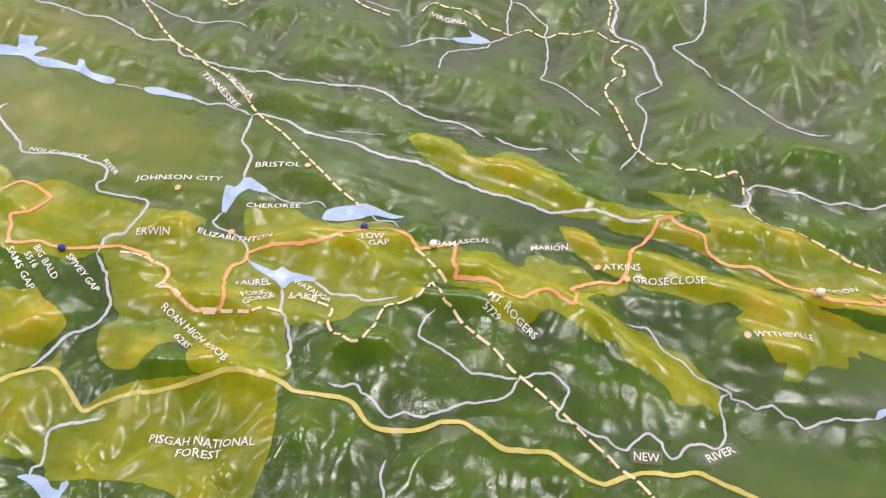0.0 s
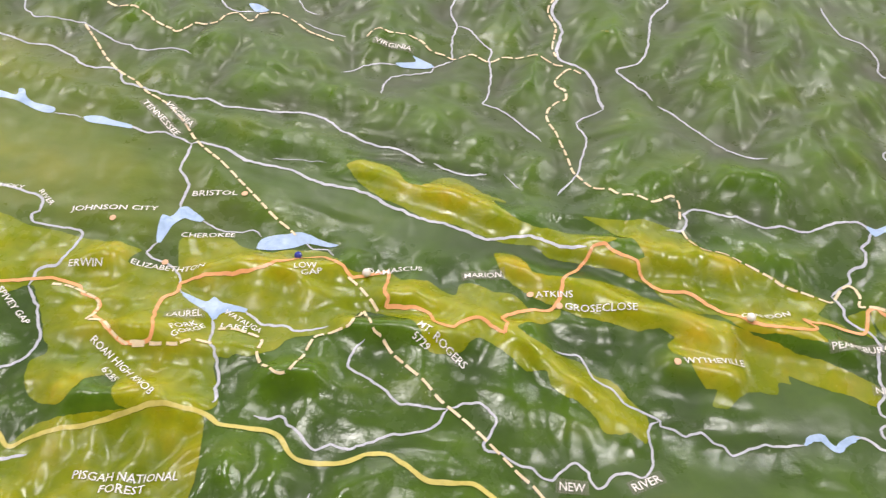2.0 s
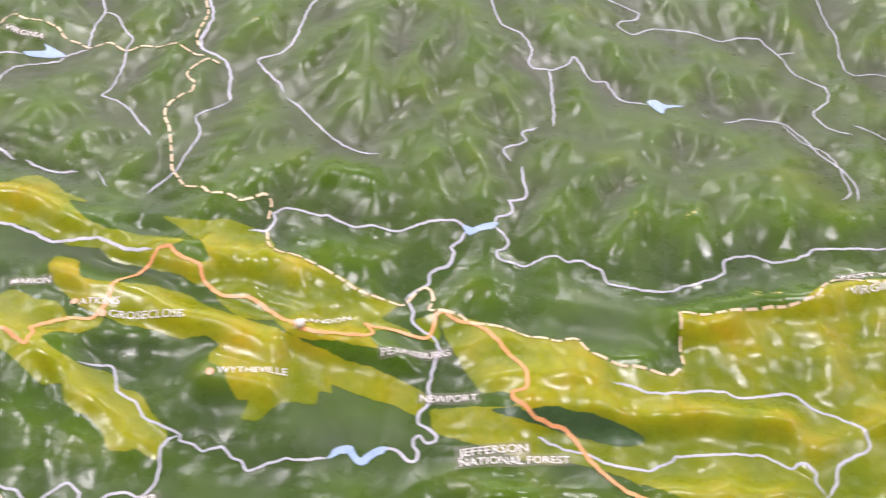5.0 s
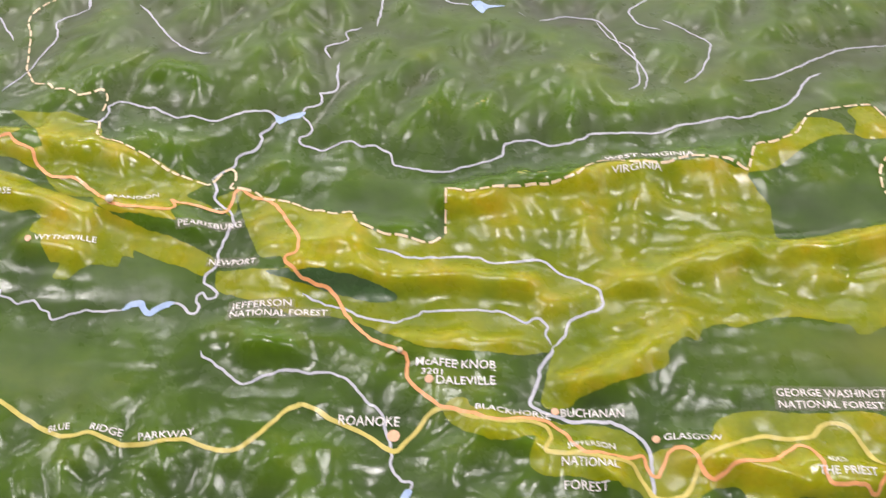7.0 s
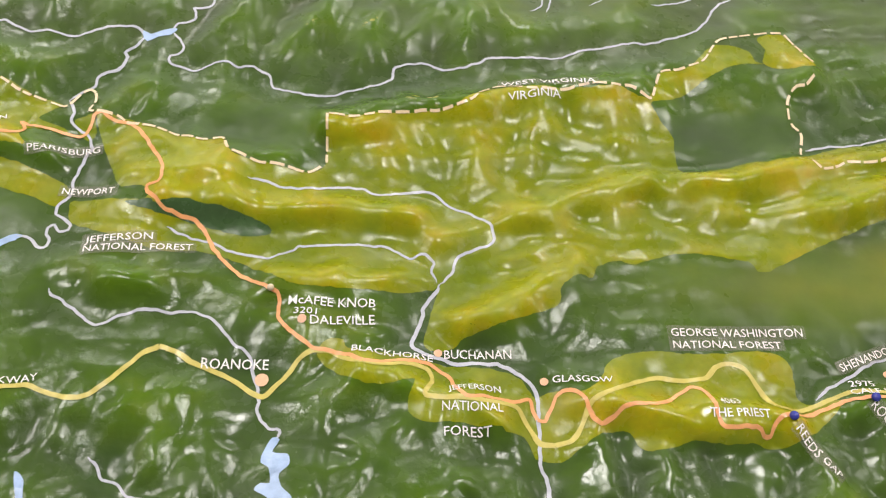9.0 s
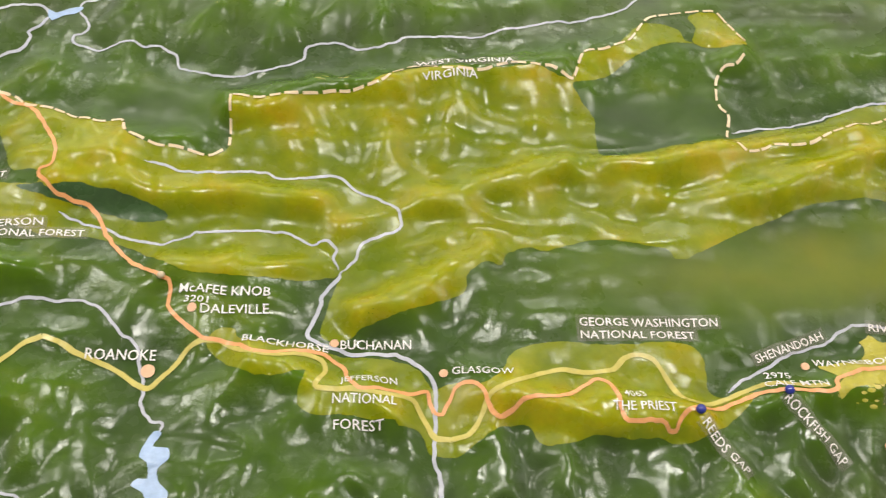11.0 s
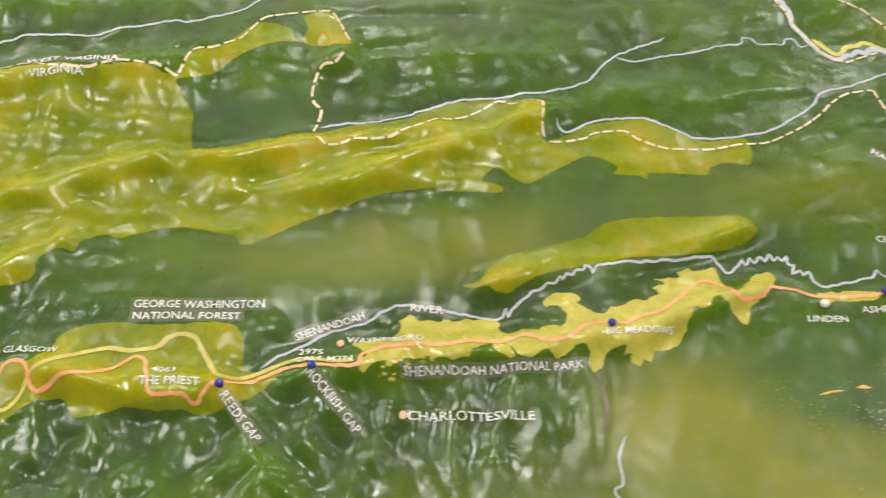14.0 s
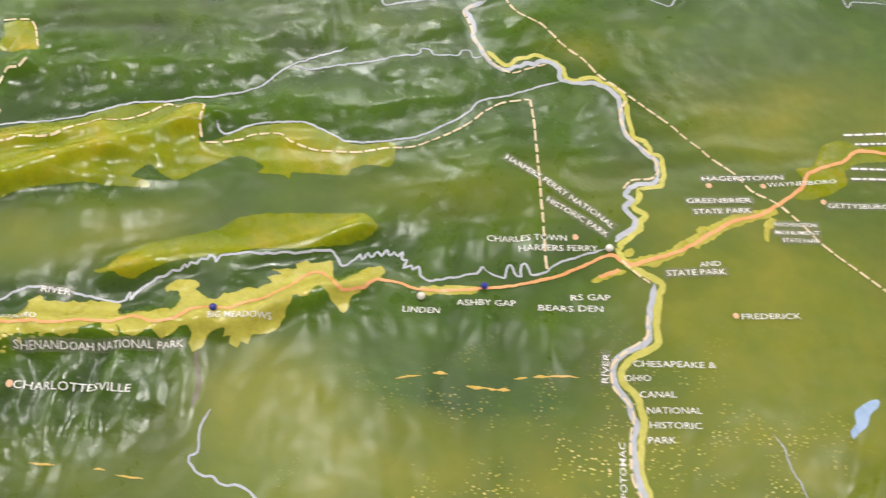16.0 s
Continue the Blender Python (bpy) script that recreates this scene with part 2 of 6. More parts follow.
structure("wall_south", "plain warm white painted room wall", X0, Y0 - 0.15, FLOOR, X1, Y0, CEILING, mat=WALL)
structure("wall_west", "plain warm white painted room wall", X0 - 0.15, Y0, FLOOR, X0, Y1, CEILING, mat=WALL)
structure("wall_east", "plain warm white painted room wall", X1, Y0, FLOOR, X1 + 0.15, Y1, CEILING, mat=WALL)

# ---- the moulded land ----
# paths across the map in metres: (width, points)
RIVERS = {
    "upper_fork": (0.0036, [(-.4477, .9233), (-.4117, .9193), (-.3791, .9078), (-.3554, .9091), (-.3221, .8940), (-.2984, .8765), (-.2559, .8713), (-.2434, .8527), (-.2218, .8467), (-.1887, .8360), (-.1585, .8325), (-.1394, .8338), (-.1142, .8229), (-.0888, .8240), (-.0537, .8237), (-.0190, .8245), (.0045, .8160), (.0224, .8019), (.0520, .7900), (.0800, .7864), (.0963, .7756), (.1144, .7644)]),
    "upper_fork_end": (0.0032, [(.1251, .7646), (.1431, .7571), (.1609, .7529), (.1810, .7539)]),
    "upper_fork_tip": (0.0016, [(.1991, .7576), (.2158, .7358)]),
    "north_creek": (0.0026, [(-.4196, .9986), (-.4132, .9767), (-.3985, .9648), (-.3928, .9597), (-.3787, .9609), (-.3566, .9588), (-.3271, .9558), (-.3028, .9391), (-.2681, .9209), (-.2526, .9162), (-.2441, .9109), (-.2085, .9187), (-.1937, .9155), (-.1793, .9087)]),
    "ridge_creek": (0.0024, [(-.1805, 1.0264), (-.1605, 1.0058), (-.1448, 1.0010), (-.1281, 1.0052)]),
    "ridge_creek_b": (0.0020, [(-.0838, 1.0463), (-.0669, 1.0194), (-.0481, 1.0132)]),
    "ridge_creek_c": (0.0020, [(-.0654, .9954), (-.0454, .9848), (-.0225, .9738), (-.0079, .9708)]),
    "lake_neck": (0.0020, [(-.2977, .7889), (-.2804, .7887), (-.2637, .7867)]),
    "lake_outlet": (0.0034, [(-.2337, .7831), (-.2141, .7810), (-.2008, .7781), (-.1896, .7729), (-.1689, .7766), (-.1581, .7718), (-.1405, .7647), (-.1354, .7619)]),
    "fork_south": (0.0036, [(-.1354, .7619), (-.1351, .7447), (-.1369, .7243), (-.1263, .7116), (-.1202, .7001), (-.1219, .6839), (-.1197, .6695)]),
    "lake_tail": (0.0022, [(-.0942, .6565), (-.0809, .6490), (-.0683, .6442), (-.0515, .6451), (-.0382, .6492), (-.0294, .6397)]),
    "elizabeth_river": (0.0026, [(-.1268, .6233), (-.1339, .6110), (-.1284, .6050), (-.1132, .6001), (-.1009, .5920), (-.0923, .5814), (-.0907, .5714), (-.0852, .5639)]),
    "border_creek": (0.0018, [(.0134, .6385), (.0228, .6323), (.0378, .6318), (.0455, .6221)]),
    "middle_fork": (0.0042, [(-.1354, .7619), (-.1311, .7646), (-.1217, .7640), (-.0956, .7586), (-.0708, .7437), (-.0209, .7356), (.0020, .7241), (.0268, .7170), (.0505, .7148), (.0722, .7054), (.0878, .6953), (.1054, .6898), (.1203, .6828), (.1460, .6781), (.1716, .6703), (.1885, .6628), (.2235, .6699), (.2552, .6582), (.2713, .6566), (.2843, .6573)]),
    "thin_fork": (0.0012, [(-.0452, .7512), (-.0150, .7515), (.0125, .7500)]),
    "nolichucky": (0.0036, [(-.4002, .7444), (-.4051, .7411), (-.4070, .7327), (-.3995, .7218), (-.3777, .7011), (-.3638, .6903), (-.3544, .6762), (-.3358, .6753), (-.3133, .6790), (-.2875, .6743), (-.2676, .6690), (-.2585, .6602), (-.2579, .6504), (-.2634, .6443), (-.2577, .6346), (-.2399, .6326), (-.2086, .6293), (-.2041, .6137), (-.2062, .6044), (-.2080, .5952), (-.2113, .5835), (-.2270, .5768), (-.2309, .5677), (-.2316, .5600)]),
    "nolichucky_lower": (0.0034, [(-.2316, .5600), (-.2247, .5497), (-.2150, .5379), (-.2090, .5236), (-.2005, .5090), (-.2008, .4937), (-.2049, .4839), (-.2206, .4720), (-.2307, .4580), (-.2456, .4320)]),
    "watauga": (0.0034, [(-.0213, .5490), (-.0117, .5408), (-.0000, .5343), (.0205, .5348), (.0307, .5298), (.0586, .5363)]),
    "elk_river": (0.0034, [(-.0482, .5369), (-.0436, .5230), (-.0404, .5065), (-.0346, .4990), (-.0237, .4714), (-.0255, .4651), (-.0213, .4564), (-.0227, .4492)]),
    "catawba": (0.0036, [(-.1662, .3964), (-.1807, .3918), (-.1972, .3888), (-.2070, .3826), (-.2060, .3710), (-.2023, .3583), (-.2027, .3506), (-.2085, .3475), (-.2060, .3398)]),
    "low_stream": (0.0026, [(.0725, .3830), (.0721, .3666), (.0787, .3460)]),
    "new_north_fork": (0.0028, [(.0932, .5232), (.0847, .5129), (.0827, .5028), (.0848, .4943), (.1003, .4881), (.1133, .4813), (.1291, .4686), (.1435, .4670), (.1576, .4676), (.1719, .4675)]),
    "new_south_fork": (0.0028, [(.0149, .4414), (.0268, .4403), (.0377, .4448), (.0438, .4372), (.0544, .4307), (.0678, .4193), (.0809, .4244), (.0950, .4230), (.1126, .4296), (.1278, .4380), (.1437, .4405), (.1570, .4468), (.1657, .4544), (.1683, .4638), (.1719, .4675)]),
    "new_middle": (0.0028, [(.1719, .4675), (.1879, .4754), (.1973, .4768), (.2092, .4687), (.2139, .4617), (.2048, .4389), (.2082, .4344), (.2195, .4340), (.2288, .4277), (.2356, .4251), (.2444, .4250), (.2539, .4172), (.2613, .4179), (.2710, .4306), (.2799, .4351), (.2893, .4285), (.2916, .4214), (.2981, .4165), (.3051, .4210), (.3113, .4308), (.3220, .4333), (.3307, .4305), (.3372, .4342), (.3409, .4390), (.3430, .4536), (.3401, .4629), (.3394, .4734), (.3431, .4825), (.3495, .4864)]),
    "new_east": (0.0028, [(.2570, .5341), (.2777, .5409), (.2867, .5300), (.2931, .5157), (.3092, .5095), (.3193, .4966), (.3329, .4931), (.3473, .4901), (.3510, .4873), (.3516, .4830), (.3605, .4817), (.3710, .4765), (.3854, .4807), (.3944, .4732), (.4036, .4691), (.4097, .4634), (.4236, .4705), (.4365, .4763), (.4539, .4758), (.4698, .4819)]),
    "new_lake": (0.0078, [(.4698, .4819), (.4794, .4883), (.4870, .4886), (.4920, .4818), (.4978, .4791), (.5061, .4875), (.5145, .4931), (.5189, .4932)]),
    "new_north": (0.0034, [(.5145, .4931), (.5248, .4920), (.5328, .4848), (.5392, .4838), (.5424, .4913), (.5374, .4974), (.5361, .5024), (.5411, .5064), (.5482, .5005), (.5551, .5025), (.5553, .5061), (.5470, .5140), (.5397, .5171), (.5391, .5251), (.5442, .5338), (.5473, .5422), (.5451, .5505), (.5474, .5652), (.5485, .5796), (.5522, .5882), (.5430, .6028), (.5338, .6084), (.5245, .6160), (.5246, .6253), (.5202, .6349), (.5155, .6395)]),
    "new_gorge": (0.0038, [(.5155, .6395), (.5243, .6479), (.5353, .6563), (.5368, .6693), (.5531, .6801), (.5576, .6948), (.5529, .7006), (.5635, .7127), (.5682, .7234)]),
    "bluestone_west": (0.0032, [(.3631, .6966), (.3794, .6988), (.3843, .7138), (.3815, .7207), (.3924, .7278), (.4086, .7258), (.4259, .7203), (.4346, .7219), (.4478, .7154), (.4630, .7114), (.4789, .7142), (.5012, .7136), (.5510, .7325), (.5636, .7286), (.5683, .7242), (.5803, .7284), (.5921, .7300)]),
    "gauley": (0.0032, [(.5921, .7300), (.5953, .7400), (.6092, .7462), (.6102, .7575), (.6066, .7623), (.6204, .7682), (.6234, .7780), (.6199, .7928), (.6181, .8111)]),
    "gauley_b": (0.0028, [(.6078, .8187), (.5989, .8351), (.6216, .8490), (.6175, .8623), (.6342, .8730)]),
    "gauley_c": (0.0030, [(.6507, .8769), (.6514, .9078), (.6497, .9338), (.6496, .9534), (.6456, .9743)]),
    "coal_river": (0.0030, [(.5744, 1.0997), (.5827, 1.0636), (.5915, 1.0420), (.6118, 1.0306), (.6242, 1.0109), (.6270, .9968), (.6227, .9814), (.6294, .9717), (.6523, .9756), (.6684, .9859), (.6769, .9988), (.6940, .9647), (.7103, .9653), (.7161, .9516), (.7278, .9354), (.7551, .9292)]),
    "lake_outflow": (0.0016, [(.8123, .9210), (.8218, .9127)]),
    "elk_upper": (0.0028, [(.7125, 1.1223), (.7443, 1.1107), (.7581, 1.1027), (.7539, 1.0909), (.7355, 1.0809), (.7314, 1.0690), (.7479, 1.0571), (.7735, 1.0745), (.8154, 1.0773), (.8350, 1.0703), (.8557, 1.0655), (.8811, 1.0769), (.9058, 1.0777), (.9167, 1.0597), (.9272, 1.0415), (.9379, 1.0117), (.9555, 1.0006), (.9660, .9865), (.9633, .9655), (.9423, .9418), (.9453, .9270), (.9567, .9106), (.9771, .9059)]),
    "elk_pond": (0.0026, [(.9222, 1.0496), (.9433, 1.0587)]),
    "birch_river": (0.0024, [(.9882, 1.1724), (.9929, 1.1203), (.9992, 1.0880), (.9963, 1.0559), (.9988, 1.0296), (1.0087, 1.0204), (1.0357, 1.0309), (1.0493, 1.0233)]),
    "meadow_river": (0.0024, [(.8371, .9085), (.8676, .9226), (.9038, .9184), (.9210, .8966), (.9303, .8722), (.9495, .8447), (.9585, .8203), (.9550, .7982)]),
    "greenbrier": (0.0030, [(.5921, .7300), (.6023, .7203), (.6078, .7107), (.6040, .7037), (.5977, .6995), (.5990, .6902), (.6228, .6850), (.6425, .6957), (.6535, .6967), (.6633, .6940), (.6777, .6953), (.6939, .6860), (.7016, .6726), (.7244, .6689), (.7531, .6678), (.7689, .6748), (.7911, .6840), (.8096, .6956), (.8124, .7099), (.8414, .7182), (.8591, .7123), (.8757, .7153), (.8923, .7251), (.9006, .7323), (.9579, .7361), (.9751, .7423), (.9921, .7507), (1.0157, .7592), (1.0390, .7671), (1.0569, .7686), (1.0811, .7808), (1.1093, .7980), (1.1350, .8419), (1.1517, .8538)]),
    "upper_creek": (0.0022, [(.9024, .9170), (.9198, .8867), (.9426, .8673), (.9501, .8277), (.9503, .8084), (.9382, .7963)]),
    "upper_creek_b": (0.0022, [(.9802, .9238), (1.0121, .9022), (1.0316, .8817), (1.0178, .8341), (.9988, .8141)]),
    "far_river": (0.0026, [(1.0631, .8245), (1.0952, .8371), (1.1755, .8955), (1.2420, .9180), (1.2573, .9319), (1.2551, .9502), (1.2637, .9748)]),
    "levisa": (0.0028, [(.0005, .9008), (.0337, .9244), (.0598, .9297)]),
    "levisa_loop": (0.0024, [(.1050, .9333), (.1008, .9222), (.0814, .9156), (.0590, .9085), (.0518, .8871), (.0521, .8694)]),
    "levisa_out": (0.0028, [(.1000, .9296), (.1253, .9473)]),
    "russell_fork": (0.0028, [(.1253, .9473), (.1208, .9871), (.1233, 1.0178), (.1135, 1.0432), (.1138, 1.0615), (.1206, 1.0756)]),
    "russell_east": (0.0026, [(.1239, 1.0179), (.1402, 1.0117), (.1557, .9881), (.1692, .9739), (.1685, .9572), (.1730, .9275), (.1719, .8847), (.1682, .8688), (.1852, .8649), (.2014, .8538), (.2363, .8141)]),
    "tug_fork": (0.0046, [(.2485, 1.0873), (.2390, 1.0600), (.2527, 1.0209), (.2482, .9853), (.2507, .9661), (.2643, .9557), (.2696, .9534), (.2859, .9423), (.2951, .9177), (.2980, .8968), (.3038, .8794)]),
    "tug_head": (0.0026, [(.3038, .8794), (.2940, .8710), (.2780, .8581), (.2750, .8457), (.2840, .8280), (.2840, .8136), (.2790, .7883), (.2769, .7702), (.2737, .7613), (.2549, .7334)]),
    "guyandotte": (0.0032, [(.3836, 1.1039), (.3822, 1.0875), (.3631, 1.0580), (.3573, 1.0091), (.3502, .9726), (.3362, .9585), (.3185, .9526), (.3322, .9304), (.3486, .9148), (.3578, .8968)]),
    "guyandotte_b": (0.0028, [(.3644, .8886), (.3819, .8722), (.4089, .8407), (.4298, .8242), (.4463, .8131), (.4746, .8076)]),
    "james": (0.0032, [(.6984, .5632), (.7148, .5620), (.7271, .5585), (.7528, .5603), (.7737, .5685), (.7972, .5712), (.8129, .5674), (.8313, .5721), (.8500, .5767), (.8622, .5760), (.8759, .5657), (.8912, .5621), (.9065, .5549), (.9143, .5478), (.9175, .5388), (.9136, .5311), (.8868, .5163), (.8842, .5071), (.8824, .4981), (.8743, .4889)]),
    "james_lower": (0.0042, [(.8743, .4889), (.8700, .4772), (.8621, .4620), (.8623, .4544), (.8588, .4398), (.8550, .4294), (.8592, .4230), (.8729, .4188), (.8911, .4149), (.9259, .4179), (.9441, .4105), (.9532, .4043), (.9585, .3930), (.9611, .3711), (.9624, .3381), (.9671, .3282), (.9738, .3041)]),
    "craig_creek": (0.0030, [(.6378, .5119), (.6523, .5066), (.6606, .5047), (.6774, .5027), (.6935, .4955), (.7147, .4928), (.7293, .4918), (.7368, .4976), (.7471, .5021), (.7504, .5073), (.8207, .5174), (.8356, .5126), (.8459, .5076), (.8520, .5131), (.8591, .5133), (.8654, .5080), (.8661, .4976), (.8711, .4891)]),
    "roanoke_river": (0.0032, [(.5568, .4447), (.5591, .4398), (.5700, .4357), (.5990, .4177), (.6080, .4202), (.6209, .4276), (.6433, .4343), (.6600, .4342), (.6733, .4368), (.6893, .4331), (.6977, .4280), (.7131, .4124), (.7232, .4081), (.7300, .4010), (.7338, .3882), (.7395, .3759), (.7428, .3660), (.7420, .3581), (.7539, .3454), (.7604, .3472), (.7636, .3427), (.7604, .3359)]),
    "pigg_river": (0.0030, [(.6264, .3113), (.6348, .3035), (.6390, .2963), (.6536, .2927), (.6618, .2843), (.6736, .2842), (.6797, .2787), (.6879, .2611)]),
    "shenandoah": (0.0030, [(1.1832, .4117), (1.1916, .4209), (1.2108, .4330), (1.2254, .4441), (1.2394, .4530), (1.2660, .4639), (1.2926, .4833), (1.3164, .4846), (1.3821, .4803), (1.3906, .4924)]),
    "shenandoah_mid": (0.0032, [(1.3906, .4924), (1.3920, .4846), (1.3956, .4914), (1.4023, .4989), (1.4142, .5100), (1.4240, .5144), (1.4276, .5195), (1.4340, .5190), (1.4375, .5255), (1.4413, .5243), (1.4446, .5294), (1.4498, .5288), (1.4537, .5349), (1.4589, .5340), (1.4612, .5383), (1.4665, .5374), (1.4684, .5324), (1.4704, .5383), (1.4829, .5422), (1.5120, .5467), (1.5439, .5519), (1.5814, .5600), (1.5872, .5562), (1.5958, .5449), (1.6077, .5548), (1.6108, .5607), (1.6144, .5553), (1.6189, .5639), (1.6230, .5581), (1.6288, .5659), (1.6336, .5612), (1.6369, .5683), (1.6419, .5625), (1.6456, .5676), (1.6495, .5632), (1.6535, .5690), (1.6544, .5599), (1.6601, .5585), (1.6576, .5503), (1.6649, .5538), (1.6671, .5488), (1.6725, .5522), (1.6771, .5416), (1.6857, .5376), (1.6969, .5405), (1.7321, .5517), (1.7378, .5589), (1.7411, .5550)]),
    "shenandoah_end": (0.0030, [(1.7411, .5550), (1.7589, .5501), (1.7626, .5615), (1.7664, .5653), (1.7730, .5533), (1.7771, .5537), (1.7761, .5662), (1.7818, .5667), (1.7872, .5566), (1.8012, .5606), (1.8122, .5716), (1.8434, .5870), (1.8619, .5951)]),
    "south_branch": (0.0030, [(1.2028, .6586), (1.2287, .6683), (1.2594, .6741), (1.2873, .6873), (1.3312, .7098), (1.3699, .7179), (1.4039, .7296), (1.4271, .7355), (1.4625, .7529), (1.4767, .7697), (1.4871, .7862), (1.5036, .8017), (1.5311, .8192), (1.5545, .8320)]),
    "south_branch_b": (0.0028, [(1.4979, .7950), (1.5206, .7936), (1.5449, .8028), (1.5819, .8138), (1.6129, .8265), (1.6384, .8327), (1.6407, .8422), (1.6506, .8424), (1.6580, .8350), (1.6842, .8372), (1.6900, .8452), (1.6966, .8460), (1.7029, .8348), (1.7118, .8383)]),
    "cacapon": (0.0030, [(1.4329, .6991), (1.4378, .6891), (1.4456, .6875), (1.4690, .7036), (1.4980, .7112), (1.5280, .7146), (1.5544, .7052), (1.5811, .6957), (1.6352, .7063), (1.6646, .7192), (1.6876, .7377), (1.7050, .7532), (1.7164, .7696), (1.7476, .7822), (1.7725, .7951), (1.8056, .8110)]),
    "upper_potomac": (0.0034, [(1.5842, .9344), (1.5871, .9080), (1.6117, .9153), (1.6517, .9243), (1.6905, .9278)]),
    "rapidan": (0.0030, [(1.4970, .3840), (1.4904, .3684), (1.4925, .3525), (1.4929, .3431), (1.4859, .3387), (1.4895, .3301), (1.5000, .3227), (1.5132, .3202), (1.5246, .3146), (1.5398, .3151), (1.5625, .3022)]),
    "potomac_north": (0.0076, [(1.7096, .9254), (1.6935, .9166), (1.6854, .9084), (1.6931, .8981), (1.6986, .8825), (1.7016, .8649), (1.7209, .8319), (1.7349, .8216), (1.7449, .8202), (1.7523, .8270), (1.7575, .8267), (1.7650, .8323), (1.7735, .8325), (1.7817, .8384), (1.7931, .8363), (1.8020, .8293), (1.8054, .8151), (1.8108, .8107), (1.8304, .8111), (1.8433, .8147), (1.8566, .8103), (1.8665, .8036), (1.8740, .7929), (1.8789, .7575), (1.8849, .7432), (1.8966, .7337), (1.9060, .7235), (1.9154, .7174), (1.9184, .6975)]),
    "potomac_bend": (0.0074, [(1.9184, .6975), (1.9118, .6871), (1.8962, .6818), (1.8849, .6737), (1.8813, .6651), (1.8887, .6613), (1.8815, .6508), (1.8852, .6430), (1.8926, .6360), (1.8902, .6252), (1.8783, .6140), (1.8712, .6059)]),
    "potomac_south": (0.0084, [(1.9131, .5636), (1.9116, .5467), (1.9088, .5371), (1.9078, .5277), (1.9091, .5097), (1.9064, .5004), (1.8981, .4935), (1.8843, .4858), (1.8762, .4760), (1.8738, .4642), (1.8757, .4530), (1.8894, .4368), (1.8928, .4244), (1.8973, .4166), (1.8964, .4057), (1.8944, .3947), (1.9002, .3636), (1.9102, .3336)]),
    "conoco_creek": (0.0024, [(1.8951, .9600), (1.9302, .9483), (1.9372, .9530), (1.9444, .9675)]),
    "conoco_creek_b": (0.0024, [(2.1517, 1.0044), (2.1579, .9849), (2.1665, .9965), (2.2076, .9991)]),
    "monocacy": (0.0016, [(2.0276, .4208), (2.0352, .4110), (2.0417, .3903), (2.0508, .3755), (2.0556, .3604)]),
}
CANALS = {
    "canal_north": (0.0056, [(1.7177, .8475), (1.7342, .8297), (1.7443, .8280), (1.7536, .8366), (1.7632, .8405), (1.7727, .8457), (1.7794, .8446), (1.7862, .8405), (1.7995, .8369), (1.8080, .8276), (1.8119, .8159), (1.8236, .8150), (1.8365, .8208), (1.8464, .8217), (1.8550, .8157), (1.8663, .8130), (1.8749, .8061), (1.8811, .7937), (1.8833, .7743), (1.8860, .7588), (1.8914, .7459), (1.9016, .7424), (1.9085, .7340), (1.9103, .7258), (1.9179, .7245), (1.9223, .7185), (1.9242, .7079), (1.9232, .6927), (1.9167, .6832), (1.8948, .6756)]),
    "canal_bend": (0.0068, [(1.8948, .6756), (1.8962, .6650), (1.8901, .6530), (1.8950, .6483), (1.9041, .6427), (1.8986, .6361), (1.8968, .6261), (1.8861, .6120), (1.8772, .6029), (1.8761, .5938)]),
    "canal_south": (0.0072, [(1.8725, .5980), (1.8815, .5841), (1.8934, .5761), (1.9082, .5708), (1.9218, .5631), (1.9191, .5540), (1.9158, .5166), (1.9175, .5023), (1.9137, .4947), (1.9011, .4874), (1.8885, .4783), (1.8825, .4682), (1.8833, .4568), (1.8979, .4418), (1.9013, .4336), (1.9046, .4201), (1.9038, .4064), (1.9020, .3902), (1.9026, .3744), (1.9059, .3591), (1.9109, .3466), (1.9148, .3331)]),
}
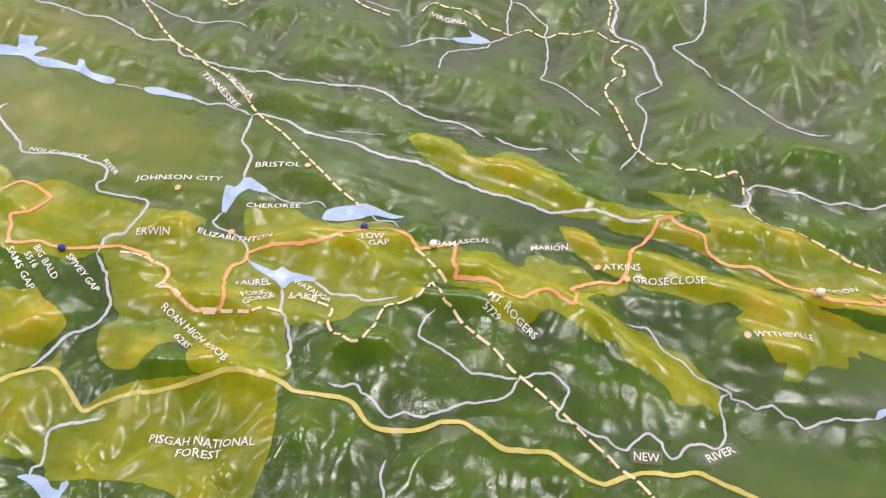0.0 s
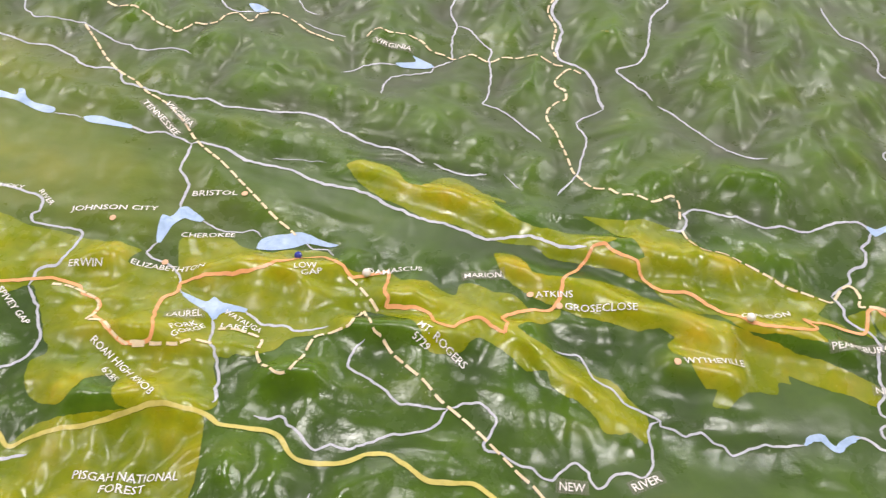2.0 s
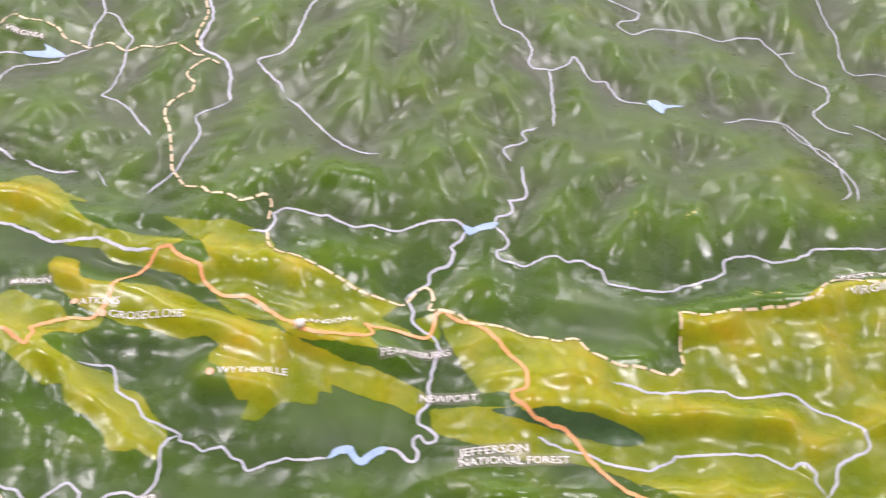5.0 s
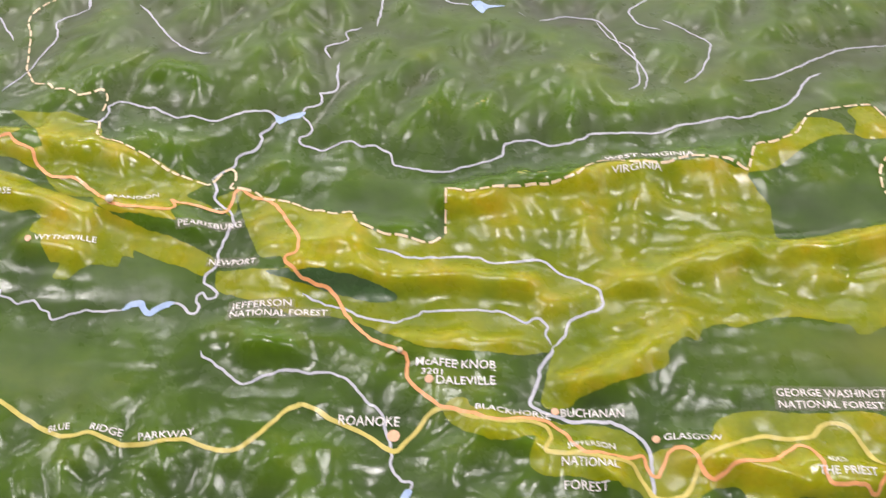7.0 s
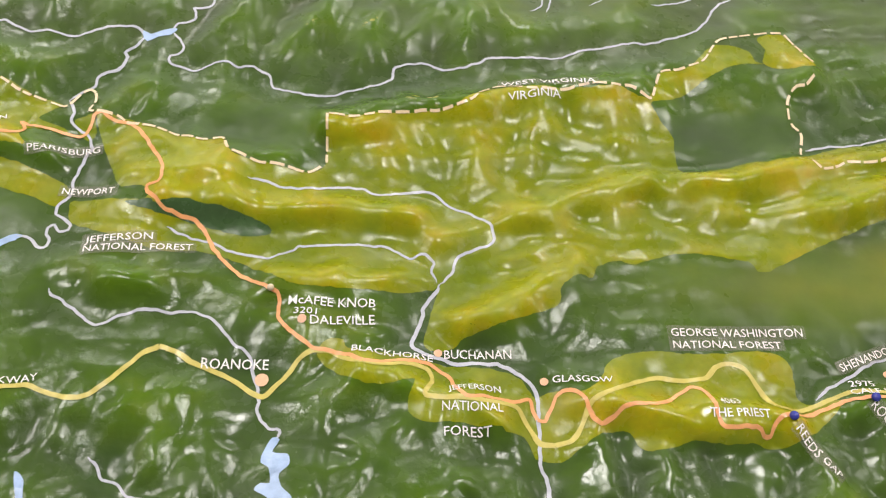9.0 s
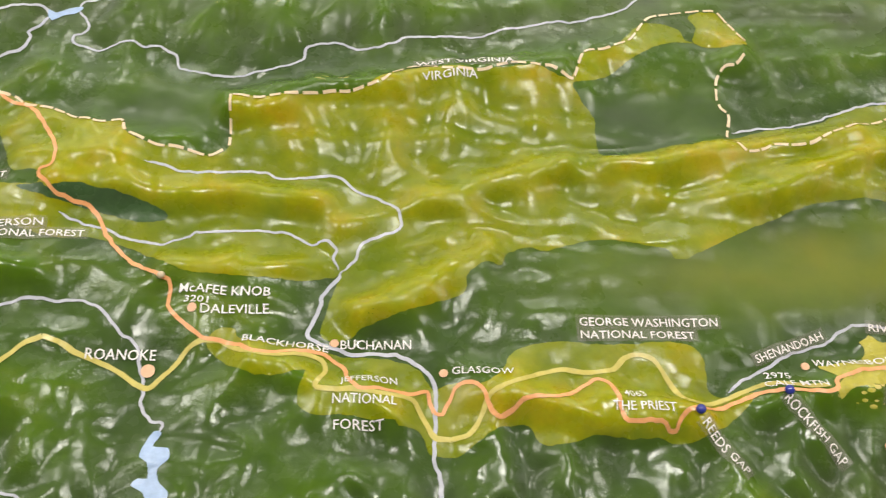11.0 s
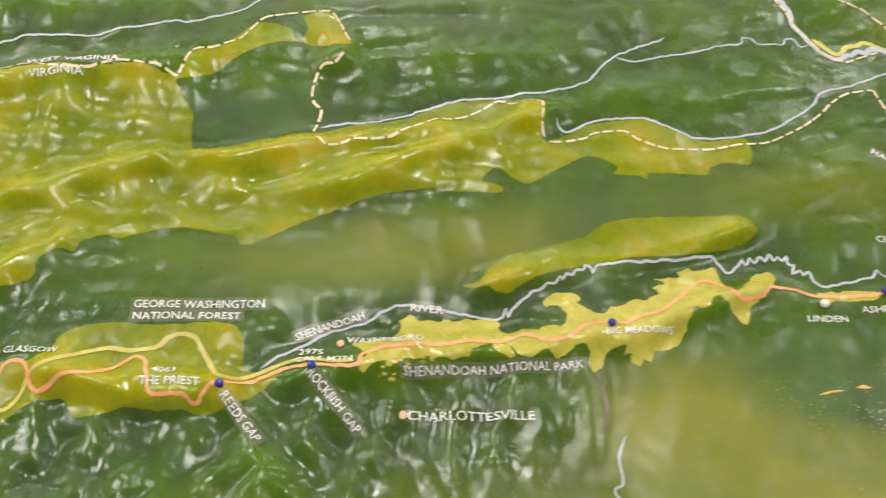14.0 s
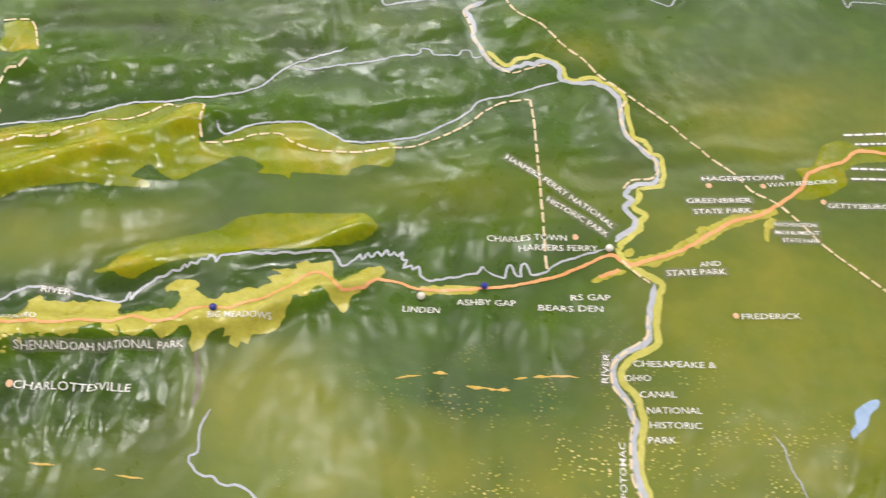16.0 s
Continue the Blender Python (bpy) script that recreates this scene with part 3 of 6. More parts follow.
LAKES = {
    "cherokee": [(-.4493, .8340), (-.4278, .8319), (-.4318, .8507), (-.4256, .8511), (-.4127, .8553), (-.4119, .8403), (-.3923, .8345), (-.4017, .8250), (-.4029, .8200), (-.3746, .8162), (-.3496, .8107), (-.3501, .8208), (-.3429, .8193), (-.3386, .8112), (-.3275, .8032), (-.3003, .7967), (-.2988, .7904), (-.3126, .7893), (-.3499, .8031), (-.3877, .8061), (-.4158, .8188), (-.4460, .8176)],
    "patrick": [(-.2640, .7876), (-.2495, .7919), (-.2281, .7856), (-.2085, .7827), (-.2067, .7771), (-.2254, .7773), (-.2553, .7806)],
    "boone": [(-.1202, .6712), (-.1133, .6733), (-.1060, .6683), (-.0914, .6570), (-.0933, .6534), (-.1051, .6545), (-.1114, .6563), (-.1190, .6435), (-.1248, .6222), (-.1289, .6229), (-.1323, .6401), (-.1332, .6571), (-.1253, .6554), (-.1218, .6628)],
    "holston": [(-.0295, .6233), (-.0274, .6381), (-.0057, .6432), (.0100, .6484), (.0333, .6419), (.0481, .6365), (.0400, .6351), (.0176, .6369), (.0007, .6247), (-.0120, .6197), (-.0236, .6216)],
    "watauga": [(-.0870, .5662), (-.0779, .5627), (-.0594, .5544), (-.0531, .5610), (-.0441, .5560), (-.0188, .5498), (-.0207, .5461), (-.0284, .5462), (-.0408, .5431), (-.0443, .5361), (-.0476, .5347), (-.0534, .5413), (-.0624, .5463), (-.0749, .5533)],
    "james_lake": [(-.2146, .3377), (-.2103, .3419), (-.1985, .3420), (-.1884, .3377), (-.1824, .3313), (-.1736, .3285), (-.1756, .3352), (-.1710, .3378), (-.1680, .3339), (-.1703, .3258), (-.1713, .3175), (-.1797, .3164), (-.1935, .3277), (-.2072, .3358)],
    "flannagan": [(.0595, .9315), (.0823, .9382), (.0779, .9468), (.0921, .9415), (.1050, .9342), (.0935, .9273), (.0668, .9270)],
    "wise": [(-.1382, 1.0176), (-.1282, 1.0202), (-.1109, 1.0104), (-.1178, 1.0063), (-.1283, 1.0062)],
    "summersville": [(.7554, .9321), (.7652, .9373), (.7742, .9318), (.7959, .9302), (.7765, .9243), (.7700, .9126)],
    "mountain_lake": [(.7575, .3388), (.7637, .3378), (.7602, .3269), (.7721, .3261), (.7750, .3175), (.7685, .3100), (.7717, .3009), (.7809, .2931), (.7802, .2833), (.7855, .2664), (.7621, .2633), (.7608, .2815), (.7667, .2844), (.7627, .2920), (.7519, .2978), (.7557, .3026), (.7626, .3029), (.7601, .3138), (.7536, .3171), (.7535, .3261)],
    "fairy_lake": [(.5777, .2945), (.5870, .2881), (.5912, .2725), (.5916, .2538), (.5859, .2593), (.5805, .2694), (.5852, .2743)],
    "leesville": [(.7167, .2813), (.7242, .2835), (.7281, .2752), (.7342, .2668), (.7242, .2638)],
    "liberty": [(2.1061, .4522), (2.1201, .4642), (2.1313, .4679), (2.1304, .4608), (2.1213, .4513), (2.1171, .4396), (2.1085, .4315), (2.1023, .4251), (2.1000, .4318), (2.1066, .4411)],
    "njunction": [(.5637, .7301), (.5714, .7266), (.5828, .7312), (.5964, .7336), (.5918, .7257), (.5793, .7225), (.5701, .7166), (.5662, .7205)],
}
TRAIL = {
    "a": [(-.3482, .6152), (-.3356, .6305), (-.3235, .6297), (-.3105, .6251), (-.2981, .6157), (-.3010, .6043), (-.3086, .5910), (-.3243, .5869), (-.3185, .5737), (-.3136, .5565), (-.3045, .5544), (-.2848, .5593), (-.2623, .5560), (-.2436, .5615), (-.2295, .5668), (-.2112, .5694), (-.1931, .5655), (-.1824, .5617), (-.1746, .5527), (-.1584, .5462), (-.1545, .5387), (-.1553, .5293), (-.1482, .5245), (-.1332, .5115), (-.1166, .5001), (-.0981, .5002), (-.0912, .5062), (-.1002, .5407), (-.0976, .5574), (-.0896, .5659)],
    "b": [(-.0896, .5659), (-.0897, .5761), (-.0732, .5789), (-.0464, .5817), (-.0207, .5871), (-.0037, .5960), (.0317, .6197), (.0500, .6080), (.0586, .6034), (.0705, .5955), (.0930, .6061), (.1010, .6069), (.1024, .5772), (.1069, .5656), (.1060, .5613), (.1418, .5583), (.1527, .5423), (.1682, .5381), (.1727, .5447), (.1870, .5537), (.1973, .5503), (.2142, .5415)],
    "c": [(.2142, .5415), (.2143, .5553), (.2103, .5626), (.2228, .5746), (.2485, .5790), (.2584, .5878), (.2624, .6050), (.2636, .6134), (.2849, .6469), (.2896, .6562), (.3005, .6583), (.3137, .6471), (.3314, .6423), (.3347, .6336), (.3444, .6257), (.3543, .6202), (.3800, .6196), (.3930, .6131), (.4102, .6017), (.4297, .5874), (.4379, .5852)],
    "d": [(.4379, .5852), (.4495, .5837), (.4885, .5872), (.4915, .5969), (.4844, .6061), (.4942, .6019), (.5189, .6023), (.5384, .5993), (.5446, .6090), (.5455, .6222), (.5527, .6261), (.5589, .6216), (.5820, .6145), (.5945, .6042), (.6234, .5675), (.6265, .5551), (.6245, .5467), (.6145, .5459), (.6163, .5394), (.6255, .5321), (.6336, .5250), (.6510, .5225), (.6598, .5213), (.6709, .5114)],
    "e": [(.6709, .5114), (.6822, .4944), (.6980, .4795), (.7140, .4698), (.7334, .4613), (.7419, .4580), (.7447, .4503), (.7460, .4376), (.7533, .4292), (.7761, .4143), (.7867, .4140), (.8051, .4104), (.8202, .4037), (.8588, .4118), (.8741, .4106), (.8860, .4035), (.8922, .3918), (.9019, .3826), (.9207, .3863), (.9380, .3847), (.9523, .3899), (.9559, .3816), (.9600, .3746)],
    "f": [(.9600, .3746), (.9662, .3740), (.9732, .3936), (.9812, .3986), (.9896, .3978), (.9971, .3886), (1.0012, .3786), (1.0077, .3731), (1.0157, .3773), (1.0256, .3854), (1.0381, .3894), (1.0549, .3911), (1.0669, .4006), (1.0796, .4095), (1.0896, .4055), (1.0995, .3779), (1.1083, .3763), (1.1267, .3780), (1.1335, .3727), (1.1389, .3738), (1.1421, .3834), (1.1490, .3901), (1.1563, .3912)],
    "g": [(1.1563, .3912), (1.1744, .3974), (1.1907, .4041), (1.2044, .4111), (1.2231, .4151), (1.2429, .4162), (1.2574, .4168), (1.2653, .4217), (1.2668, .4292), (1.2869, .4373), (1.3095, .4413), (1.3314, .4427), (1.3550, .4495), (1.3882, .4536), (1.4040, .4603), (1.4272, .4572), (1.4474, .4650)],
    "h": [(1.4474, .4650), (1.4655, .4784), (1.4944, .4788), (1.5088, .4891), (1.5297, .4958), (1.5441, .5090), (1.5627, .5278), (1.5789, .5321), (1.5989, .5124), (1.6204, .5174), (1.6327, .5306), (1.6525, .5309), (1.6756, .5261), (1.7093, .5284), (1.7371, .5335), (1.7653, .5412), (1.7989, .5513), (1.8214, .5621), (1.8438, .5754), (1.8644, .5888)],
    "i": [(1.8644, .5888), (1.8715, .5879), (1.8786, .5831), (1.8903, .5808), (1.9079, .5898), (1.9318, .6005), (1.9468, .6094), (1.9936, .6476), (2.0126, .6572), (2.0282, .6631), (2.0673, .6953), (2.0774, .7074), (2.0829, .7227), (2.0914, .7290), (2.1244, .7450), (2.1386, .7593), (2.1518, .7635), (2.1800, .7632)],
    "spur": [(1.8558, .5614), (1.8760, .5729)],
}
PARKWAY = {
    "a": [(-.2650, .4151), (-.2488, .4284), (-.2342, .4351), (-.2234, .4342), (-.2116, .4256), (-.2022, .4164), (-.1855, .4016), (-.1713, .4083), (-.1204, .4227), (-.0771, .4379), (-.0268, .4378), (-.0108, .4297), (.0127, .4290), (.0289, .4297), (.0389, .4261), (.0510, .4115), (.0629, .4077), (.0945, .4106), (.1116, .4191)],
    "b": [(.1116, .4191), (.1298, .4198), (.1489, .4086), (.1631, .4011), (.1808, .4017), (.1983, .4033), (.2120, .3965), (.2298, .3857), (.2447, .3855), (.2600, .3947), (.2771, .4006), (.2988, .4016), (.3172, .4062), (.3339, .4006), (.3609, .3917), (.4593, .3492), (.4849, .3549), (.5021, .3518), (.5203, .3492), (.5383, .3513), (.5648, .3598), (.5863, .3544), (.6095, .3536), (.6314, .3741), (.6460, .3942), (.6574, .4024)],
    "c": [(.6574, .4024), (.6723, .3989), (.6864, .3928), (.7061, .3870), (.7206, .3812), (.7352, .3731), (.7448, .3716), (.7525, .3804), (.7607, .3912), (.7669, .4035), (.7786, .4114), (.7912, .4126), (.8114, .4039), (.8329, .4029), (.8574, .4082), (.8706, .4057), (.8749, .3942), (.8711, .3795), (.9084, .3816), (.9297, .3811), (.9427, .3806), (.9498, .3718), (.9616, .3554), (.9741, .3548)],
    "d": [(.9741, .3548), (.9859, .3598), (.9936, .3710), (.9985, .3866), (1.0040, .3926), (1.0205, .4011), (1.0379, .4119), (1.0550, .4179), (1.0762, .4159), (1.0934, .4204), (1.1023, .4315), (1.1138, .4359), (1.1251, .4320), (1.1354, .4187), (1.1476, .4014), (1.1613, .3983), (1.1789, .4055), (1.2149, .4212), (1.2473, .4211), (1.2593, .4236)],
}
BORDERS = {
    "tn_va": [(-.3261, .9540), (-.2656, .8803), (-.2267, .8527), (-.2089, .8374), (-.1811, .8205), (-.1549, .7953), (-.1318, .7674), (-.1043, .7444), (-.0812, .7239), (-.0214, .6649), (-.0046, .6513), (.0042, .6436)],
    "ky_va": [(-.3122, .9964), (-.2670, .9821), (-.2513, .9752), (-.2392, .9609), (-.2193, .9529), (-.2084, .9450), (-.1992, .9562), (-.1888, .9681), (-.1654, .9725), (-.1594, .9892), (-.1474, .9973), (-.1292, .9825), (-.1239, .9891), (-.1204, 1.0028), (-.0920, 1.0034), (-.0714, .9903), (-.0583, .9785), (-.0424, .9697), (-.0194, .9578)],
    "ky_wv": [(.0179, .9741), (.0274, .9867), (.0458, .9796), (.0659, .9823), (.0843, .9752), (.0966, .9611), (.1148, .9557), (.1277, .9506), (.1477, .9611), (.1655, .9513), (.1736, .9521), (.1849, .9594), (.2111, .9624), (.2275, .9610), (.2479, .9517), (.2563, .9527)],
    "tug": [(.2428, 1.0845), (.2341, 1.0592), (.2451, 1.0235), (.2421, .9828), (.2474, .9685)],
    "wv_loop": [(.2775, .9398), (.2631, .9453), (.2535, .9316), (.2471, .9178), (.2536, .9064), (.2594, .9009), (.2603, .8855), (.2510, .8829), (.2420, .8709), (.2400, .8554), (.2447, .8397), (.2519, .8270), (.2652, .7872), (.2708, .7683), (.2794, .7571), (.2908, .7438), (.3079, .7428), (.3195, .7334), (.3368, .7340), (.3499, .7262), (.3615, .7354), (.3706, .7395), (.3777, .7314), (.3776, .7093)],
    "wv_south": [(.3794, .6981), (.3882, .6739), (.4078, .6666), (.4406, .6575), (.4609, .6472), (.4853, .6367), (.5074, .6317), (.5159, .6320), (.5256, .6467), (.5331, .6528), (.5390, .6495)],
    "wv_pear": [(.5393, .6491), (.5418, .6390), (.5390, .6277), (.5502, .6264), (.5670, .6241), (.5789, .6168), (.6000, .6124), (.6160, .6073), (.6333, .6016), (.6502, .5964), (.6676, .6041), (.6769, .5881), (.6880, .5837), (.7058, .5785), (.7189, .5789), (.7338, .5781), (.7503, .5773), (.7627, .5915)],
    "wv_west": [(.7627, .5915), (.7584, .6329)],
    "wv_mid": [(.7599, .6334), (.7863, .6360), (.8186, .6447), (.8447, .6528), (.8719, .6603), (.8880, .6687), (.8983, .6850), (.9149, .6936), (.9487, .6895), (.9769, .6947), (.9994, .7023), (1.0246, .7028), (1.0366, .7060), (1.0533, .6989), (1.0581, .6991), (1.0667, .7301), (1.0843, .7368), (1.0960, .7429), (1.1113, .7536), (1.1264, .7815), (1.1412, .7898), (1.1902, .8029), (1.2024, .7949), (1.2164, .7663), (1.2227, .7574)],
    "wv_gap": [(1.2150, .7393), (1.2074, .7299), (1.1962, .7255), (1.1906, .7141), (1.1895, .6939), (1.1931, .6844), (1.2008, .6766), (1.1965, .6506)],
    "wv_east": [(1.2020, .6401), (1.2114, .6331), (1.2269, .6378), (1.2370, .6436), (1.2678, .6485), (1.2782, .6545), (1.2969, .6684), (1.3373, .6868), (1.3590, .7022), (1.3750, .7152), (1.3930, .7085), (1.4072, .7130), (1.4170, .7127), (1.4176, .6891), (1.4225, .6710)],
    "wv_north": [(1.4262, .6711), (1.4618, .6809), (1.4723, .6888), (1.5014, .6949), (1.5154, .6864), (1.5409, .6798), (1.5533, .6792), (1.5893, .6831), (1.6187, .6917), (1.6427, .6944), (1.6603, .7020), (1.6892, .7214), (1.7123, .7419), (1.7208, .7526), (1.7419, .7700), (1.7638, .7774), (1.7714, .7775)],
    "wv_line": [(1.7721, .7774), (1.7762, .7532), (1.7935, .6240), (1.8000, .5779), (1.8042, .5578)],
    "potomac": [(1.6953, .9183), (1.6842, .9064), (1.6942, .8865), (1.7016, .8649), (1.7132, .8455), (1.7279, .8265), (1.7484, .8163), (1.7643, .8230), (1.7867, .8332)],
    "potomac_b": [(1.8817, .7938), (1.8756, .7815), (1.8756, .7647), (1.8868, .7435), (1.9060, .7275), (1.9141, .7171), (1.9179, .7029), (1.9089, .6913), (1.8888, .6860), (1.8775, .6701)],
    "potomac_c": [(1.8786, .5844), (1.8917, .5733), (1.9084, .5635)],
    "potomac_d": [(1.9061, .5276), (1.9069, .5083), (1.9025, .5011), (1.8843, .4858), (1.8719, .4698), (1.8748, .4483), (1.8883, .4367), (1.8950, .4235), (1.8921, .4052), (1.8925, .3838), (1.8950, .3632), (1.9034, .3458)],
    "md_pa": [(1.7293, .9343), (1.7517, .9034), (1.7796, .8894), (1.8010, .8664), (1.8285, .8447), (1.8494, .8252), (1.8694, .8117), (1.9408, .7589), (1.9722, .7332), (2.0031, .7119), (2.0208, .6924), (2.0478, .6802), (2.0735, .6567), (2.0897, .6378), (2.1172, .6155), (2.1574, .5849)],
    "nc_tn": [(.0845, .5582), (.0791, .5346), (.0649, .5287), (.0485, .5215), (.0409, .4838), (.0351, .4758), (.0259, .4745), (.0099, .4889), (.0023, .5011), (.0033, .5148), (-.0048, .5214), (-.0210, .5253), (-.0389, .5247)],
    "nc_west": [(-.0386, .5055), (-.0537, .5065), (-.0668, .4993), (-.0821, .4990), (-.0981, .5002), (-.1166, .5001)],
    "va_nc": [(.0859, .5594), (.0996, .5308), (.1077, .5254), (.1192, .5124), (.1353, .4987), (.1509, .4871), (.1641, .4751), (.1792, .4647), (.1914, .4559), (.2196, .4315), (.2336, .4185), (.2473, .4092), (.2557, .4014), (.2687, .3933), (.2835, .3744)],
    "tn_tip": [(.0653, .5942), (.0772, .5851), (.1001, .5567)],
    "nc_trail": [(-.0971, .4985), (-.1108, .4980), (-.1268, .5070), (-.1438, .5224), (-.1605, .5229), (-.1551, .5302), (-.1572, .5446), (-.1728, .5540), (-.1932, .5615), (-.2099, .5630)],
}
# long outlines: the edge along one side, west to east, then back along the other
CLINCH_NORTH = [(.0357, .7434), (.0430, .7469), (.0572, .7505), (.0755, .7469), (.0914, .7367), (.1017, .7209), (.1191, .7189), (.1296, .7372), (.1468, .7439), (.1647, .7345), (.1824, .7218), (.2048, .7135), (.1911, .7074), (.2110, .6891), (.2335, .6793), (.2596, .6759), (.2899, .6758), (.3122, .6643), (.3022, .6588), (.3136, .6489), (.3288, .6432), (.3382, .6492), (.3349, .6560), (.3242, .6697), (.2999, .6898), (.2812, .7006), (.3121, .7000), (.3403, .7042), (.3659, .7001), (.3852, .6883), (.3934, .6737), (.4186, .6624), (.4459, .6555), (.4708, .6461), (.4902, .6353), (.5128, .6335), (.4984, .6119), (.5166, .6082)]
CLINCH_SOUTH = [(.5248, .6025), (.4940, .5974), (.4922, .5845), (.4997, .5757), (.4781, .5778), (.4441, .5776), (.4197, .5838), (.4045, .5986), (.3767, .5959), (.3578, .6097), (.3444, .6244), (.3247, .6288), (.3092, .6357), (.2721, .6431), (.2482, .6464), (.2399, .6544), (.2293, .6594), (.2023, .6610), (.1799, .6690), (.1572, .6783), (.1288, .6822), (.1050, .6941), (.0747, .7078), (.0520, .7250)]
CHEROKEE_NORTH = [(-.3692, .6504), (-.3556, .6473), (-.3391, .6317), (-.3210, .6302), (-.3073, .6386), (-.2907, .6394), (-.2713, .6335), (-.2580, .6284), (-.2350, .6276), (-.1784, .6157), (-.1511, .6110), (-.1391, .6103), (-.1453, .5914), (-.1172, .5950), (-.0987, .5922), (-.1039, .6120), (-.1064, .6279), (-.0944, .6353), (-.0603, .6352), (-.0434, .6235), (-.0289, .6210), (-.0111, .6162), (.0083, .6269), (.0353, .6300), (.0552, .6086), (.0697, .6008), (.0979, .6102), (.1152, .5954), (.1282, .5971), (.1413, .6000), (.1553, .5880), (.1659, .5835), (.1686, .6012), (.1831, .6007), (.1993, .5933), (.2199, .5925), (.2356, .5779), (.2613, .5827), (.2605, .5729), (.2505, .5639), (.2242, .5501), (.2546, .5338), (.2798, .5349), (.2934, .5210), (.3078, .5188), (.3166, .5113), (.3244, .5015)]
CHEROKEE_SOUTH = [(.3398, .4882), (.3383, .4625), (.3234, .4672), (.3145, .4631), (.3012, .4638), (.2947, .4756), (.2787, .4882), (.2672, .4914), (.2557, .5012), (.2507, .5132), (.2316, .5133), (.1962, .5361), (.1840, .5297), (.1796, .5224), (.1677, .5175), (.1505, .5154), (.1304, .5428), (.0843, .5594), (.0791, .5346), (.0649, .5287), (.0285, .5202), (.0166, .5047), (-.0070, .4978), (-.0147, .4989), (-.0211, .4937), (-.0287, .4943), (-.0323, .4872), (-.0192, .4536), (-.0213, .4434), (-.0357, .4365), (-.0541, .4353), (-.0941, .4370), (-.1048, .4436), (-.1116, .4666), (-.1232, .4698), (-.1354, .4594), (-.1483, .4373), (-.1720, .4402), (-.1876, .4499), (-.1970, .4680), (-.1992, .4807), (-.1883, .4893), (-.1889, .4976), (-.1974, .5063), (-.2049, .5241), (-.2268, .5588), (-.2345, .5576), (-.2489, .5470), (-.2632, .5453), (-.3226, .5513)]
JEFFERSON_NORTH = [(.5482, .6249), (.6160, .6073), (.6502, .5964), (.6676, .6041), (.6769, .5881), (.6881, .5816), (.7190, .5784), (.7503, .5773), (.7625, .5928), (.7584, .6329), (.7863, .6360), (.8186, .6447), (.8447, .6528), (.8719, .6603), (.8983, .6850), (.9261, .6920), (.9769, .6947), (1.0246, .7028), (1.0533, .6989), (1.0632, .7176), (1.0667, .7301), (1.0960, .7429), (1.1235, .7767), (1.1547, .7742), (1.1635, .7589), (1.1716, .7575), (1.1368, .7474), (1.0779, .7014), (1.0577, .6930), (1.0788, .6617), (1.0799, .6453), (1.0887, .6204), (1.1205, .6277), (1.1549, .6400), (1.1631, .6375), (1.1963, .6477), (1.2337, .6662), (1.2650, .6727), (1.2872, .6830), (1.3080, .6982), (1.3311, .7078), (1.3699, .7158), (1.4170, .7127), (1.4198, .6709), (1.4460, .6851), (1.4694, .7012), (1.5283, .7133), (1.5815, .6934), (1.6236, .7009)]
JEFFERSON_SOUTH = [(1.6309, .6908), (1.6279, .6672), (1.6036, .6665), (1.5865, .6589), (1.5847, .6510), (1.5250, .6472), (1.5236, .6384), (1.5169, .6423), (1.4898, .6416), (1.4945, .6492), (1.4628, .6579), (1.4084, .6207), (1.3928, .6235), (1.3778, .6334), (1.3692, .6304), (1.3613, .6164), (1.3789, .6139), (1.3808, .6070), (1.2751, .5938), (1.1565, .5268), (1.1471, .5258), (1.1383, .5340), (1.0809, .5378), (1.0401, .5230), (1.0260, .5260), (1.0074, .5174), (1.0034, .5052), (.9915, .5053), (.9808, .4967), (.9747, .4890), (.9738, .4756), (.8973, .4359), (.8895, .4278), (.8744, .4242), (.8646, .4305), (.8740, .4876), (.8685, .4811), (.8384, .4711), (.7552, .4657), (.7079, .4840), (.6689, .4928), (.6382, .4879), (.5585, .5081), (.5487, .5234), (.5511, .5323), (.6157, .5337), (.6092, .5464), (.5922, .5456), (.5831, .5545)]
BLUE_RIDGE_NORTH = [(.7811, .4090), (.7838, .4179), (.7914, .4235), (.8002, .4232), (.8063, .4151), (.8580, .4170), (.8826, .4122), (.9220, .4131), (.9443, .4081), (.9563, .3928), (.9708, .3979), (.9955, .3994), (1.0076, .4110), (1.0156, .4270), (1.0287, .4355), (1.0505, .4409), (1.0816, .4415), (1.1075, .4438), (1.1342, .4483), (1.1537, .4470), (1.1650, .4349), (1.1685, .4115), (1.1831, .4081)]
BLUE_RIDGE_SOUTH = [(1.2019, .4126), (1.1961, .4003), (1.1850, .3892), (1.1730, .3795), (1.1520, .3679), (1.1380, .3658), (1.1269, .3688), (1.1086, .3660), (1.0812, .3660), (1.0606, .3581), (1.0423, .3561), (1.0336, .3654), (1.0269, .3707), (1.0104, .3667), (.9946, .3545), (.9831, .3444), (.9751, .3412), (.9595, .3415), (.9538, .3520), (.9467, .3590), (.9339, .3590), (.9314, .3623), (.8900, .3612), (.8716, .3599), (.8579, .3670), (.8581, .3807), (.8609, .3921), (.8443, .3885), (.8234, .3860), (.8052, .3908), (.7879, .4018)]
